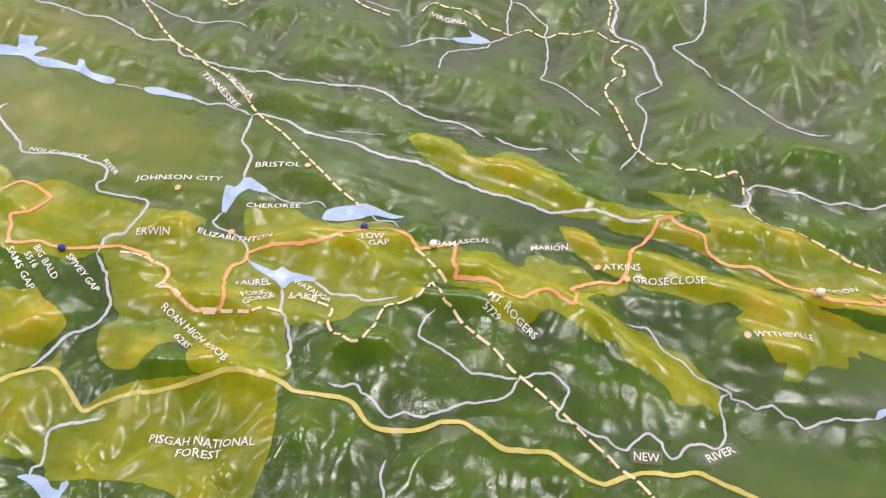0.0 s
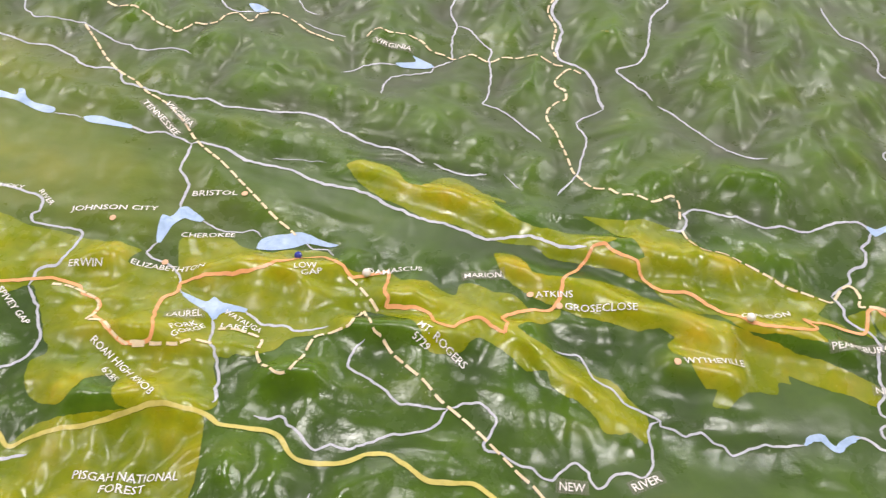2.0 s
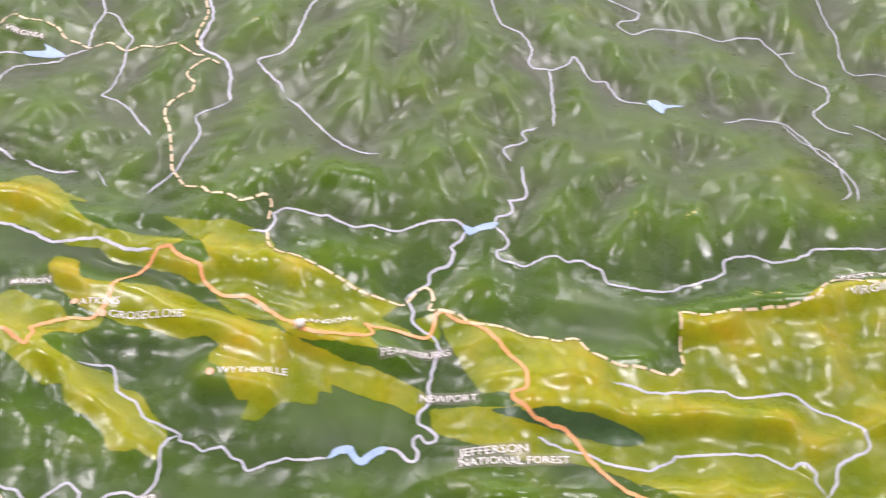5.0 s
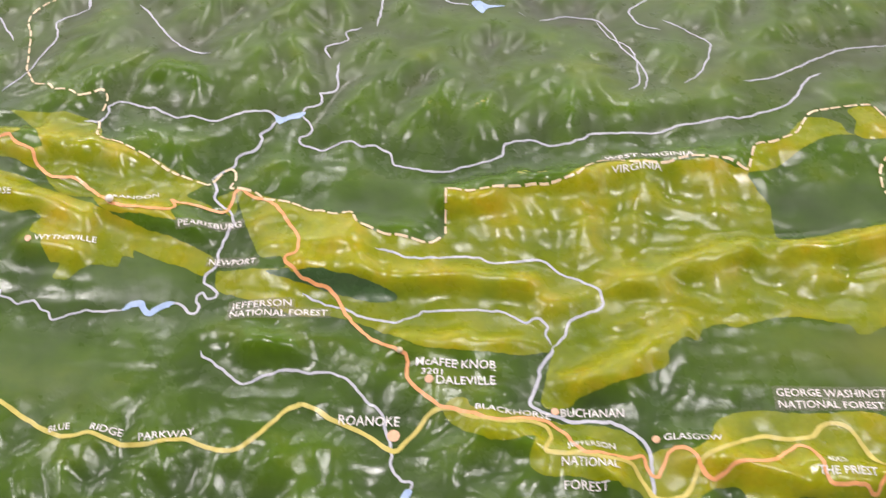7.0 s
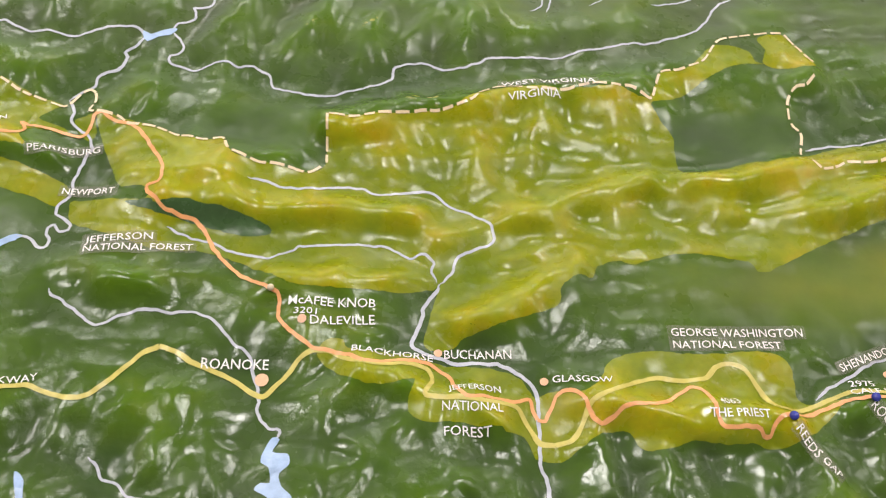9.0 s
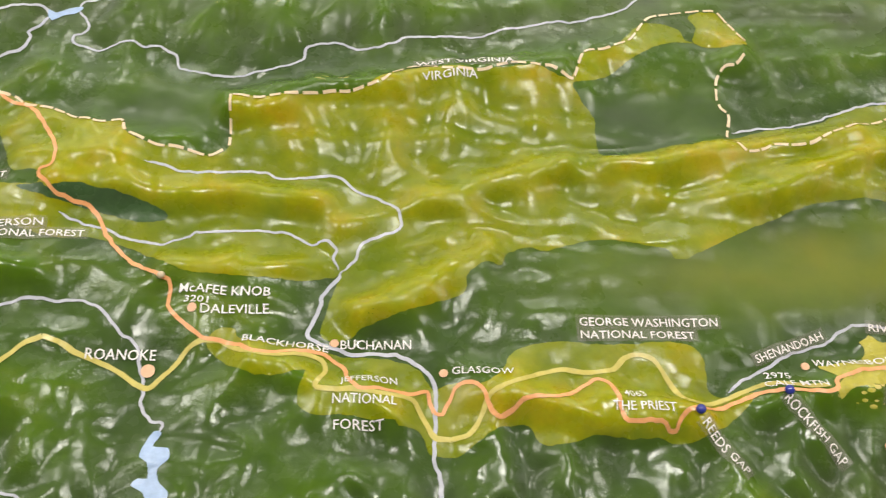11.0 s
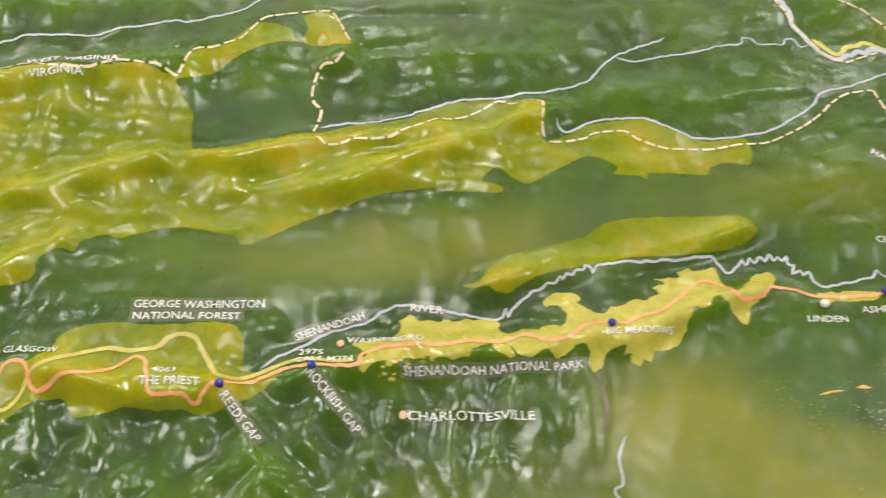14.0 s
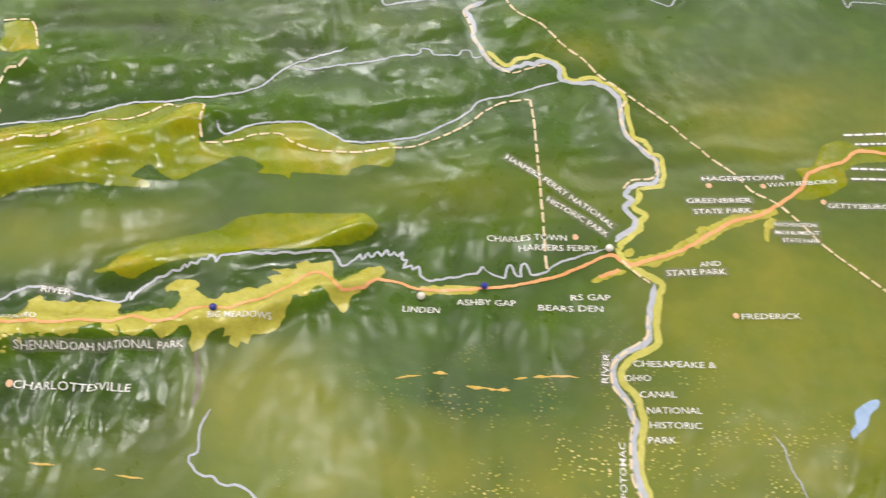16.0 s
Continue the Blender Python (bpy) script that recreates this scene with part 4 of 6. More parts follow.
SHENANDOAH_NORTH = [(1.2569, .4419), (1.2876, .4485), (1.2971, .4595), (1.2951, .4689), (1.3049, .4753), (1.3154, .4704), (1.3374, .4759), (1.3434, .4741), (1.3583, .4779), (1.3775, .4800), (1.3856, .4770), (1.3834, .4716), (1.3913, .4622), (1.4058, .4688), (1.4186, .4688), (1.4211, .4729), (1.4331, .4781), (1.4375, .4721), (1.4447, .4845), (1.4397, .4954), (1.4337, .4983), (1.4247, .4961), (1.4222, .4997), (1.4319, .5099), (1.4394, .5124), (1.4525, .5114), (1.4577, .5057), (1.4543, .5013), (1.4700, .4921), (1.4771, .4915), (1.4826, .4980), (1.4953, .5012), (1.5057, .5089), (1.5184, .5089), (1.5288, .5173), (1.5243, .5217), (1.5357, .5284), (1.5256, .5317), (1.5389, .5350), (1.5514, .5371), (1.5490, .5419), (1.5597, .5463), (1.5653, .5431), (1.5791, .5493), (1.5857, .5480), (1.5862, .5370), (1.5924, .5247), (1.5992, .5187), (1.6188, .5431), (1.6337, .5493)]
SHENANDOAH_SOUTH = [(1.6393, .5447), (1.6365, .5340), (1.6282, .5267), (1.6224, .5181), (1.6106, .5051), (1.6070, .4908), (1.5870, .5065), (1.5765, .5106), (1.5679, .4994), (1.5555, .4979), (1.5507, .4853), (1.5482, .4758), (1.5407, .4647), (1.5228, .4568), (1.5193, .4487), (1.5129, .4501), (1.5079, .4455), (1.5005, .4479), (1.5026, .4549), (1.4942, .4518), (1.4953, .4591), (1.4891, .4590), (1.4802, .4554), (1.4766, .4436), (1.4700, .4363), (1.4642, .4383), (1.4641, .4511), (1.4583, .4578), (1.4488, .4529), (1.4394, .4462), (1.4323, .4455), (1.4272, .4494), (1.4199, .4473), (1.4125, .4420), (1.4023, .4411), (1.3920, .4498), (1.3977, .4394), (1.3857, .4414), (1.3755, .4487), (1.3609, .4440), (1.3558, .4342), (1.3495, .4353), (1.3426, .4313), (1.3347, .4328), (1.2798, .4223), (1.2690, .4142), (1.2640, .4209), (1.2699, .4290), (1.2612, .4364)]
FORESTS = {
    "clinch": CLINCH_NORTH + CLINCH_SOUTH,
    "wythe": [(.1973, .6443), (.2216, .6397), (.2340, .6171), (.2595, .6145), (.2977, .6189), (.3284, .6151), (.3523, .6012), (.3774, .5963), (.4016, .5907), (.4241, .5821), (.4584, .5694), (.4841, .5650), (.5052, .5591), (.5366, .5492), (.5443, .5419), (.5376, .5249), (.5178, .5308), (.5039, .5324), (.4809, .5386), (.4640, .5447), (.4650, .5367), (.4551, .5368), (.4525, .5245), (.4383, .5248), (.4254, .5221), (.4076, .5051), (.3957, .5063), (.3993, .5194), (.3901, .5200), (.3799, .5323), (.3741, .5433), (.3619, .5480), (.3583, .5612), (.3649, .5672), (.3511, .5748), (.3322, .5706), (.3069, .5755), (.2819, .5783), (.2639, .5831), (.2404, .5903), (.2247, .6015), (.2055, .6165)],
    "cherokee": CHEROKEE_NORTH + CHEROKEE_SOUTH,
    "unaka": [(-.2999, .4998), (-.2799, .5070), (-.2685, .5111), (-.2599, .5024), (-.2408, .4903), (-.2282, .4794), (-.2308, .4674), (-.2417, .4527), (-.2422, .4414), (-.2541, .4298), (-.2681, .4233)],
    "pisgah": [(-.2653, .4161), (-.2353, .4374), (-.2291, .4462), (-.2244, .4541), (-.2165, .4310), (-.2028, .4186), (-.1865, .4046), (-.1715, .4218), (-.1457, .4266), (-.1131, .4328), (-.0771, .4379), (-.0497, .4365), (-.0291, .4372), (-.0243, .4300), (-.0202, .4051), (-.0184, .3818), (-.0199, .3653), (-.0239, .3504), (-.0262, .3369), (-.0726, .3299), (-.0882, .3369), (-.1092, .3402), (-.1362, .3425), (-.1710, .3378), (-.1916, .3388), (-.1969, .3485), (-.2144, .3557), (-.2258, .3524), (-.2380, .3550)],
    "jefferson": JEFFERSON_NORTH + JEFFERSON_SOUTH,
    "pearis": [(.5362, .6222), (.5452, .6225), (.5510, .6064), (.5477, .5953), (.5345, .6047), (.5284, .6173)],
    "highland": [(1.1716, .7575), (1.1746, .7772), (1.1685, .7926), (1.1901, .8021), (1.2041, .7926), (1.2204, .7566), (1.2034, .7508)],
    "blue_ridge": BLUE_RIDGE_NORTH + BLUE_RIDGE_SOUTH,
    "massanutten": [(1.3493, .5091), (1.3650, .5119), (1.3730, .5285), (1.3956, .5457), (1.4253, .5562), (1.4617, .5712), (1.4810, .5866), (1.5085, .5947), (1.5547, .6003), (1.6075, .6045), (1.6168, .5983), (1.6256, .5899), (1.6146, .5778), (1.5903, .5669), (1.5467, .5559), (1.5081, .5506), (1.4713, .5406), (1.4293, .5286), (1.4037, .5145), (1.3918, .5047), (1.3811, .5033), (1.3721, .5063), (1.3563, .5051)],
    "michaux": [(2.0671, .6917), (2.0808, .7114), (2.0726, .7287), (2.0919, .7351), (2.1043, .7640), (2.1274, .7749), (2.1524, .7689), (2.1848, .7762), (2.1821, .7550), (2.1433, .7460), (2.1261, .7322), (2.1275, .7172), (2.1076, .7003), (2.0823, .6900)],
}
PARKS = {
    "shenandoah_park": SHENANDOAH_NORTH + SHENANDOAH_SOUTH,
    "ashby_patch": [(1.6781, .5292), (1.7087, .5344), (1.7341, .5358), (1.7331, .5277), (1.7041, .5230), (1.6817, .5212)],
    "gath_patch": [(1.9564, .6331), (1.9658, .6402), (1.9761, .6390), (1.9734, .6316), (1.9636, .6259)],
    "trail_fringe": [(1.8833, .5850), (1.9079, .5951), (1.9289, .6054), (1.9379, .6148), (1.9563, .6282), (1.9763, .6446), (2.0005, .6602), (2.0162, .6657), (2.0287, .6703), (2.0394, .6746), (2.0478, .6715), (2.0437, .6654), (2.0323, .6595), (2.0186, .6539), (2.0059, .6468), (1.9901, .6385), (1.9756, .6250), (1.9589, .6114), (1.9510, .6114), (1.9406, .6003), (1.9257, .5914), (1.9127, .5815), (1.9021, .5825), (1.8892, .5781)],
    "spur_tip": [(1.8478, .5564), (1.8557, .5654), (1.8701, .5700), (1.8788, .5753), (1.8836, .5709), (1.8673, .5630), (1.8559, .5562)],
    "ferry_patch": [(1.8785, .5936), (1.8890, .6005), (1.8938, .5972), (1.8844, .5890)],
    "monument_patch": [(2.0318, .6522), (2.0405, .6628), (2.0463, .6585), (2.0374, .6446), (2.0340, .6315), (2.0308, .6367)],
}
CLEARINGS = {
    "sinking_creek": [(.5978, .5303), (.6183, .5332), (.6272, .5288), (.6500, .5351), (.6756, .5320), (.7017, .5277), (.7223, .5224), (.7256, .5167), (.7040, .5104), (.6764, .5155), (.6544, .5188), (.6289, .5221)],
}
STREAK = [(1.4700, .4394), (1.4728, .4297), (1.4751, .4211), (1.4784, .4136), (1.4808, .4060), (1.4795, .3948), (1.4774, .3827)]
WORN = [
    (0.0018, [(1.6655, .4312), (1.6770, .4343), (1.6897, .4365)]),
    (0.0034, [(1.7001, .4403), (1.7065, .4418), (1.7142, .4417)]),
    (0.0036, [(1.7337, .4313), (1.7424, .4312), (1.7511, .4318)]),
    (0.0026, [(1.7511, .4318), (1.7586, .4322), (1.7641, .4319)]),
    (0.0042, [(1.7630, .4317), (1.7695, .4322), (1.7750, .4325)]),
    (0.0030, [(1.7784, .4452), (1.7837, .4463), (1.7906, .4475)]),
    (0.0032, [(1.7970, .4488), (1.8024, .4500), (1.8106, .4505)]),
    (0.0019, [(1.8095, .4508), (1.8215, .4539), (1.8327, .4548), (1.8415, .4548)]),
    (0.0020, [(1.3441, .3142), (1.3537, .3147), (1.3678, .3155)]),
    (0.0032, [(1.4031, .3162), (1.4078, .3169), (1.4132, .3169)]),
    (0.0018, [(1.4243, .3140), (1.4346, .3132), (1.4494, .3128)]),
]
# words, capital height, start and end of the base line, on a strip of film or not
LABELS = [
    ("VIRGINIA", 0.0070, 0.0303, 0.9587, 0.0746, 0.9519, 1),
    ("VIRGINIA", 0.0070, -0.1826, 0.8191, -0.1437, 0.7845, 1),
    ("TENNESSEE", 0.0070, -0.2079, 0.8176, -0.1561, 0.7711, 1),
    ("NOLICHUCKY", 0.0055, -0.3476, 0.6773, -0.2843, 0.6739, 0),
    ("RIVER", 0.0055, -0.2673, 0.6730, -0.2484, 0.6556, 0),
    ("JOHNSON CITY", 0.0070, -0.2255, 0.6507, -0.1396, 0.6613, 0),
    ("BRISTOL", 0.0070, -0.1127, 0.6869, -0.0660, 0.6897, 0),
    ("CHEROKEE", 0.0060, -0.1065, 0.6303, -0.0544, 0.6362, 0),
    ("ERWIN", 0.0070, -0.1999, 0.5808, -0.1673, 0.5828, 0),
    ("ELIZABETHTON", 0.0065, -0.1428, 0.5910, -0.0693, 0.5875, 0),
    ("LOW", 0.0065, 0.0154, 0.5926, 0.0360, 0.5963, 0),
    ("GAP", 0.0050, 0.0231, 0.5873, 0.0418, 0.5928, 0),
    ("DAMASCUS", 0.0060, 0.0816, 0.6028, 0.1325, 0.6097, 0),
    ("MARION", 0.0060, 0.1723, 0.6075, 0.2063, 0.6119, 1),
]
LABELS += [
    ("ATKINS", 0.0065, 0.2388, 0.5907, 0.2727, 0.5951, 0),
    ("GROSECLOSE", 0.0065, 0.2660, 0.5831, 0.3306, 0.5856, 0),
    ("WYTHEVILLE", 0.0070, 0.3708, 0.5364, 0.4261, 0.5468, 0),
    ("CRANDON", 0.0060, 0.4249, 0.5897, 0.4723, 0.6059, 0),
    ("PEARISBURG", 0.0065, 0.5030, 0.5700, 0.5612, 0.5825, 1),
    ("NEWPORT", 0.0065, 0.5392, 0.5373, 0.5862, 0.5381, 1),
    ("JEFFERSON", 0.0070, 0.5747, 0.4877, 0.6299, 0.4971, 1),
    ("NATIONAL FOREST", 0.0070, 0.5759, 0.4785, 0.6639, 0.4918, 1),
    ("MT. ROGERS", 0.0070, 0.1374, 0.5343, 0.1809, 0.5066, 0),
    ("5729", 0.0065, 0.1342, 0.5241, 0.1481, 0.5144, 0),
    ("ROAN HIGH KNOB", 0.0070, -0.1504, 0.5036, -0.0728, 0.4449, 0),
    ("6285'", 0.0060, -0.1283, 0.4734, -0.1100, 0.4590, 0),
    ("LAUREL", 0.0070, -0.0869, 0.5295, -0.0577, 0.5376, 1),
    ("FORK", 0.0065, -0.0745, 0.5116, -0.0582, 0.5274, 0),
]
LABELS += [
    ("GORGE", 0.0060, -0.0704, 0.5032, -0.0506, 0.5259, 0),
    ("WATAUGA", 0.0055, -0.0391, 0.5425, -0.0017, 0.5238, 0),
    ("LAKE", 0.0055, -0.0376, 0.5262, -0.0133, 0.5252, 0),
    ("SPIVEY GAP", 0.0065, -0.2558, 0.5480, -0.2176, 0.5158, 0),
    ("BIG BALD", 0.0065, -0.2865, 0.5505, -0.2576, 0.5210, 0),
    ("5516", 0.0060, -0.2926, 0.5426, -0.2787, 0.5294, 0),
    ("SAMS GAP", 0.0065, -0.3099, 0.5453, -0.2733, 0.5058, 0),
    ("PISGAH NATIONAL", 0.0075, -0.1185, 0.3764, -0.0328, 0.3820, 0),
    ("FOREST", 0.0075, -0.0943, 0.3675, -0.0583, 0.3708, 0),
    ("NEW", 0.0075, 0.2670, 0.4104, 0.2873, 0.4110, 1),
    ("RIVER", 0.0075, 0.3271, 0.4169, 0.3493, 0.4296, 1),
    ("BLUE", 0.0065, 0.4515, 0.3509, 0.4686, 0.3559, 0),
    ("RIDGE", 0.0065, 0.4852, 0.3577, 0.5117, 0.3563, 0),
    ("PARKWAY", 0.0065, 0.5294, 0.3525, 0.5738, 0.3641, 0),
]
LABELS += [
    ("ROANOKE", 0.0090, 0.6926, 0.3890, 0.7447, 0.3938, 0),
    ("McAFEE KNOB", 0.0080, 0.7523, 0.4478, 0.8229, 0.4524, 0),
    ("3201", 0.0060, 0.7581, 0.4394, 0.7768, 0.4401, 0),
    ("DALEVILLE", 0.0080, 0.7729, 0.4313, 0.8240, 0.4392, 0),
    ("BUCHANAN", 0.0080, 0.8827, 0.4178, 0.9370, 0.4240, 0),
    ("BLACKHORSE", 0.0060, 0.8084, 0.4124, 0.8737, 0.4135, 0),
    ("JEFFERSON", 0.0060, 0.8877, 0.3850, 0.9297, 0.3929, 0),
    ("NATIONAL", 0.0075, 0.8840, 0.3690, 0.9313, 0.3729, 0),
    ("FOREST", 0.0075, 0.8874, 0.3502, 0.9240, 0.3547, 0),
    ("GLASGOW", 0.0065, 0.9702, 0.4052, 1.0170, 0.4065, 0),
    ("GEORGE WASHINGTON", 0.0075, 1.0675, 0.4554, 1.1777, 0.4660, 1),
    ("NATIONAL FOREST", 0.0070, 1.0688, 0.4447, 1.1590, 0.4532, 1),
    ("4063", 0.0070, 1.0991, 0.3934, 1.1163, 0.3966, 0),
    ("THE PRIEST", 0.0075, 1.0905, 0.3821, 1.1381, 0.3863, 0),
]
LABELS += [
    ("REEDS GAP", 0.0080, 1.1561, 0.3790, 1.1885, 0.3454, 1),
    ("ROCKFISH GAP", 0.0080, 1.2222, 0.4075, 1.2674, 0.3637, 1),
    ("SHENANDOAH", 0.0070, 1.2094, 0.4401, 1.2653, 0.4676, 1),
    ("RIVER", 0.0070, 1.3047, 0.4798, 1.3337, 0.4801, 1),
    ("2975", 0.0065, 1.2128, 0.4263, 1.2331, 0.4280, 0),
    ("CALF MTN", 0.0060, 1.2107, 0.4175, 1.2586, 0.4218, 0),
    ("WAYNESBORO", 0.0065, 1.2523, 0.4412, 1.3173, 0.4441, 0),
    ("SHENANDOAH NATIONAL PARK", 0.0070, 1.3032, 0.4150, 1.4587, 0.4377, 1),
    ("CHARLOTTESVILLE", 0.0080, 1.3100, 0.3795, 1.4180, 0.3901, 0),
    ("WEST VIRGINIA", 0.0060, 0.9138, 0.6937, 1.0022, 0.7024, 1),
    ("VIRGINIA", 0.0070, 0.9215, 0.6762, 0.9709, 0.6858, 0),
    ("BIG MEADOWS", 0.0060, 1.4771, 0.4664, 1.5377, 0.4741, 0),
    ("LINDEN", 0.0065, 1.6631, 0.4983, 1.6997, 0.5005, 0),
    ("ASHBY GAP", 0.0065, 1.7154, 0.5123, 1.7741, 0.5187, 0),
]
LABELS += [
    ("RS GAP", 0.0065, 1.8285, 0.5318, 1.8681, 0.5370, 0),
    ("BEARS DEN", 0.0065, 1.7967, 0.5164, 1.8612, 0.5239, 0),
    ("HARPERS FERRY NATIONAL", 0.0065, 1.7490, 0.6877, 1.8679, 0.6196, 1),
    ("HISTORIC PARK", 0.0065, 1.7964, 0.6410, 1.8622, 0.6085, 1),
    ("CHARLES TOWN", 0.0065, 1.7390, 0.5856, 1.8210, 0.5981, 0),
    ("HARPERS FERRY", 0.0065, 1.7727, 0.5802, 1.8538, 0.5913, 0),
    ("RIVER", 0.0065, 1.8691, 0.4522, 1.8693, 0.4821, 1),
    ("POTOMAC", 0.0065, 1.8900, 0.3449, 1.8871, 0.3966, 0),
    ("CHESAPEAKE &", 0.0065, 1.8930, 0.4723, 1.9736, 0.4798, 0),
    ("OHIO", 0.0065, 1.8851, 0.4565, 1.9106, 0.4594, 0),
    ("CANAL", 0.0065, 1.9001, 0.4420, 1.9350, 0.4456, 0),
    ("NATIONAL", 0.0065, 1.9072, 0.4270, 1.9590, 0.4321, 0),
    ("HISTORIC", 0.0065, 1.9100, 0.4130, 1.9588, 0.4173, 0),
    ("PARK", 0.0065, 1.9087, 0.3984, 1.9346, 0.4009, 0),
]
LABELS += [
    ("FREDERICK", 0.0065, 2.0019, 0.5357, 2.0626, 0.5445, 0),
    ("AND", 0.0060, 1.9600, 0.5888, 1.9828, 0.5938, 0),
    ("STATE PARK", 0.0065, 1.9258, 0.5735, 1.9878, 0.5848, 1),
    ("HAGERSTOWN", 0.0060, 1.9667, 0.6971, 2.0562, 0.7122, 1),
    ("WAYNESBORO", 0.0055, 2.0387, 0.7002, 2.1146, 0.7145, 0),
    ("GREENBRIER", 0.0060, 1.9483, 0.6652, 2.0199, 0.6776, 1),
    ("STATE PARK", 0.0060, 1.9560, 0.6528, 2.0192, 0.6647, 1),
    ("WASHINGTON", 0.0050, 2.0426, 0.6510, 2.0884, 0.6557, 1),
    ("MONUMENT", 0.0050, 2.0431, 0.6410, 2.0905, 0.6462, 1),
    ("STATE PARK", 0.0050, 2.0503, 0.6325, 2.0895, 0.6364, 1),
    ("GETTYSBURG", 0.0060, 2.1030, 0.6820, 2.1682, 0.6881, 1),
]
DOTS = [
    (-0.1798, 0.6458, 0.0032),
    (-0.0593, 0.6935, 0.0032),
    (-0.1132, 0.6001, 0.0032),
    (0.2337, 0.5946, 0.0032),
    (0.2607, 0.5854, 0.0032),
    (0.3646, 0.5382, 0.0032),
    (0.7411, 0.3850, 0.0054),
    (0.7656, 0.4354, 0.0037),
    (0.8773, 0.4226, 0.0035),
    (0.9638, 0.4064, 0.0034),
    (1.2467, 0.4413, 0.0032),
    (1.3058, 0.3837, 0.0035),
    (1.8295, 0.6037, 0.0032),
    (1.9957, 0.5391, 0.0032),
    (1.9734, 0.6922, 0.0032),
    (2.0337, 0.7011, 0.0032),
    (2.0986, 0.6891, 0.0032),
    (-0.3127, 0.5545, 0.0029),
]
BARS = [
    (2.1294, 0.7820, 2.1933, 0.7929, 0.0040),
    (2.1410, 0.7710, 2.1915, 0.7786, 0.0040),
    (2.1335, 0.7371, 2.1865, 0.7417, 0.0040),
    (2.1320, 0.7233, 2.1848, 0.7287, 0.0040),
]
PINS = [
    ("blue", 0.0137, 0.6146),
    ("blue", -0.2611, 0.5543),
    ("blue", 1.1546, 0.3884),
    ("blue", 1.2258, 0.4137),
    ("blue", 1.4811, 0.4768),
    ("blue", 1.7409, 0.5361),
    ("white", 0.0814, 0.6008),
    ("white", 0.4308, 0.5887),
    ("white", 1.6794, 0.5164),
    ("white", 1.8649, 0.5948),
    ("beige", 0.7364, 0.4593),
]

LOWLANDS = [
    (-0.33, 0.74, 0.22, 0.09, -14),
    (1.25, 0.525, 0.16, 0.045, 12),
    (1.5, 0.6, 0.16, 0.05, 16),
    (1.47, 0.29, 0.16, 0.08, 0),
    (1.75, 0.38, 0.25, 0.13, 0),
    (2.1, 0.55, 0.35, 0.2, 0),
    (2.15, 0.84, 0.28, 0.17, -10),
    (0.1, 0.68, 0.28, 0.025, -17),
    (0.43, 0.53, 0.1, 0.03, -12),
    (1.137, 0.668, 0.085, 0.03, 6),
    (0.7, 0.622, 0.05, 0.025, 0),
    (1.62, 0.35, 0.16, 0.085, 0),
    (1.97, 0.45, 0.2, 0.2, 0),
    (2.02, 0.64, 0.2, 0.14, 0),
    (0.4, 0.41, 0.085, 0.04, 0),
    (1.53, 0.38, 0.075, 0.08, 0),
    (1.66, 0.435, 0.14, 0.05, 0),
    (1.55, 0.42, 0.08, 0.06, 0),
]
RIDGELINES = [
    (1.373, 0.506, 1.609, 0.59),
    (0.817, 0.396, 0.93, 0.374),
    (1.013, 0.393, 1.153, 0.385),
    (1.27, 0.427, 1.481, 0.473),
    (1.494, 0.472, 1.618, 0.526),
    (0.05, 0.741, 0.246, 0.677),
    (0.246, 0.666, 0.417, 0.651),
    (0.209, 0.628, 0.408, 0.57),
    (-0.069, 0.582, 0.065, 0.615),
    (0.112, 0.58, 0.232, 0.545),
    (0.232, 0.545, 0.327, 0.477),
    (0.595, 0.565, 0.753, 0.567),
    (0.633, 0.54, 0.845, 0.548),
    (0.738, 0.476, 0.855, 0.483),
    (0.867, 0.523, 1.053, 0.609),
    (0.895, 0.452, 0.989, 0.509),
    (0.763, 0.641, 1.045, 0.713),
    (1.093, 0.607, 1.31, 0.671),
    (1.212, 0.586, 1.416, 0.696),
    (-0.224, 0.588, -0.156, 0.598),
]
RIDGELINES += [
    (-0.255, 0.477, -0.231, 0.481),
    (0.02, 0.476, 0.055, 0.482),
    (0.075, 0.54, 0.175, 0.538),
    (-0.12, 0.512, -0.03, 0.505),
    (-0.155, 0.445, -0.04, 0.44),
    (0.425, 0.592, 0.52, 0.575),
    (0.29, 0.655, 0.33, 0.64),
    (0.43, 0.765, 0.47, 0.76),
    (0.64, 0.59, 0.72, 0.585),
    (1.09, 0.388, 1.16, 0.385),
    (0.76, 0.628, 0.8, 0.64),
    (1.2, 0.74, 1.215, 0.75),
    (1.4, 0.7, 1.43, 0.712),
    (1.2, 0.41, 1.255, 0.418),
    (1.29, 0.436, 1.42, 0.452),
    (0.6, 0.45, 0.64, 0.452),
    (0.36, 0.54, 0.41, 0.535),
]
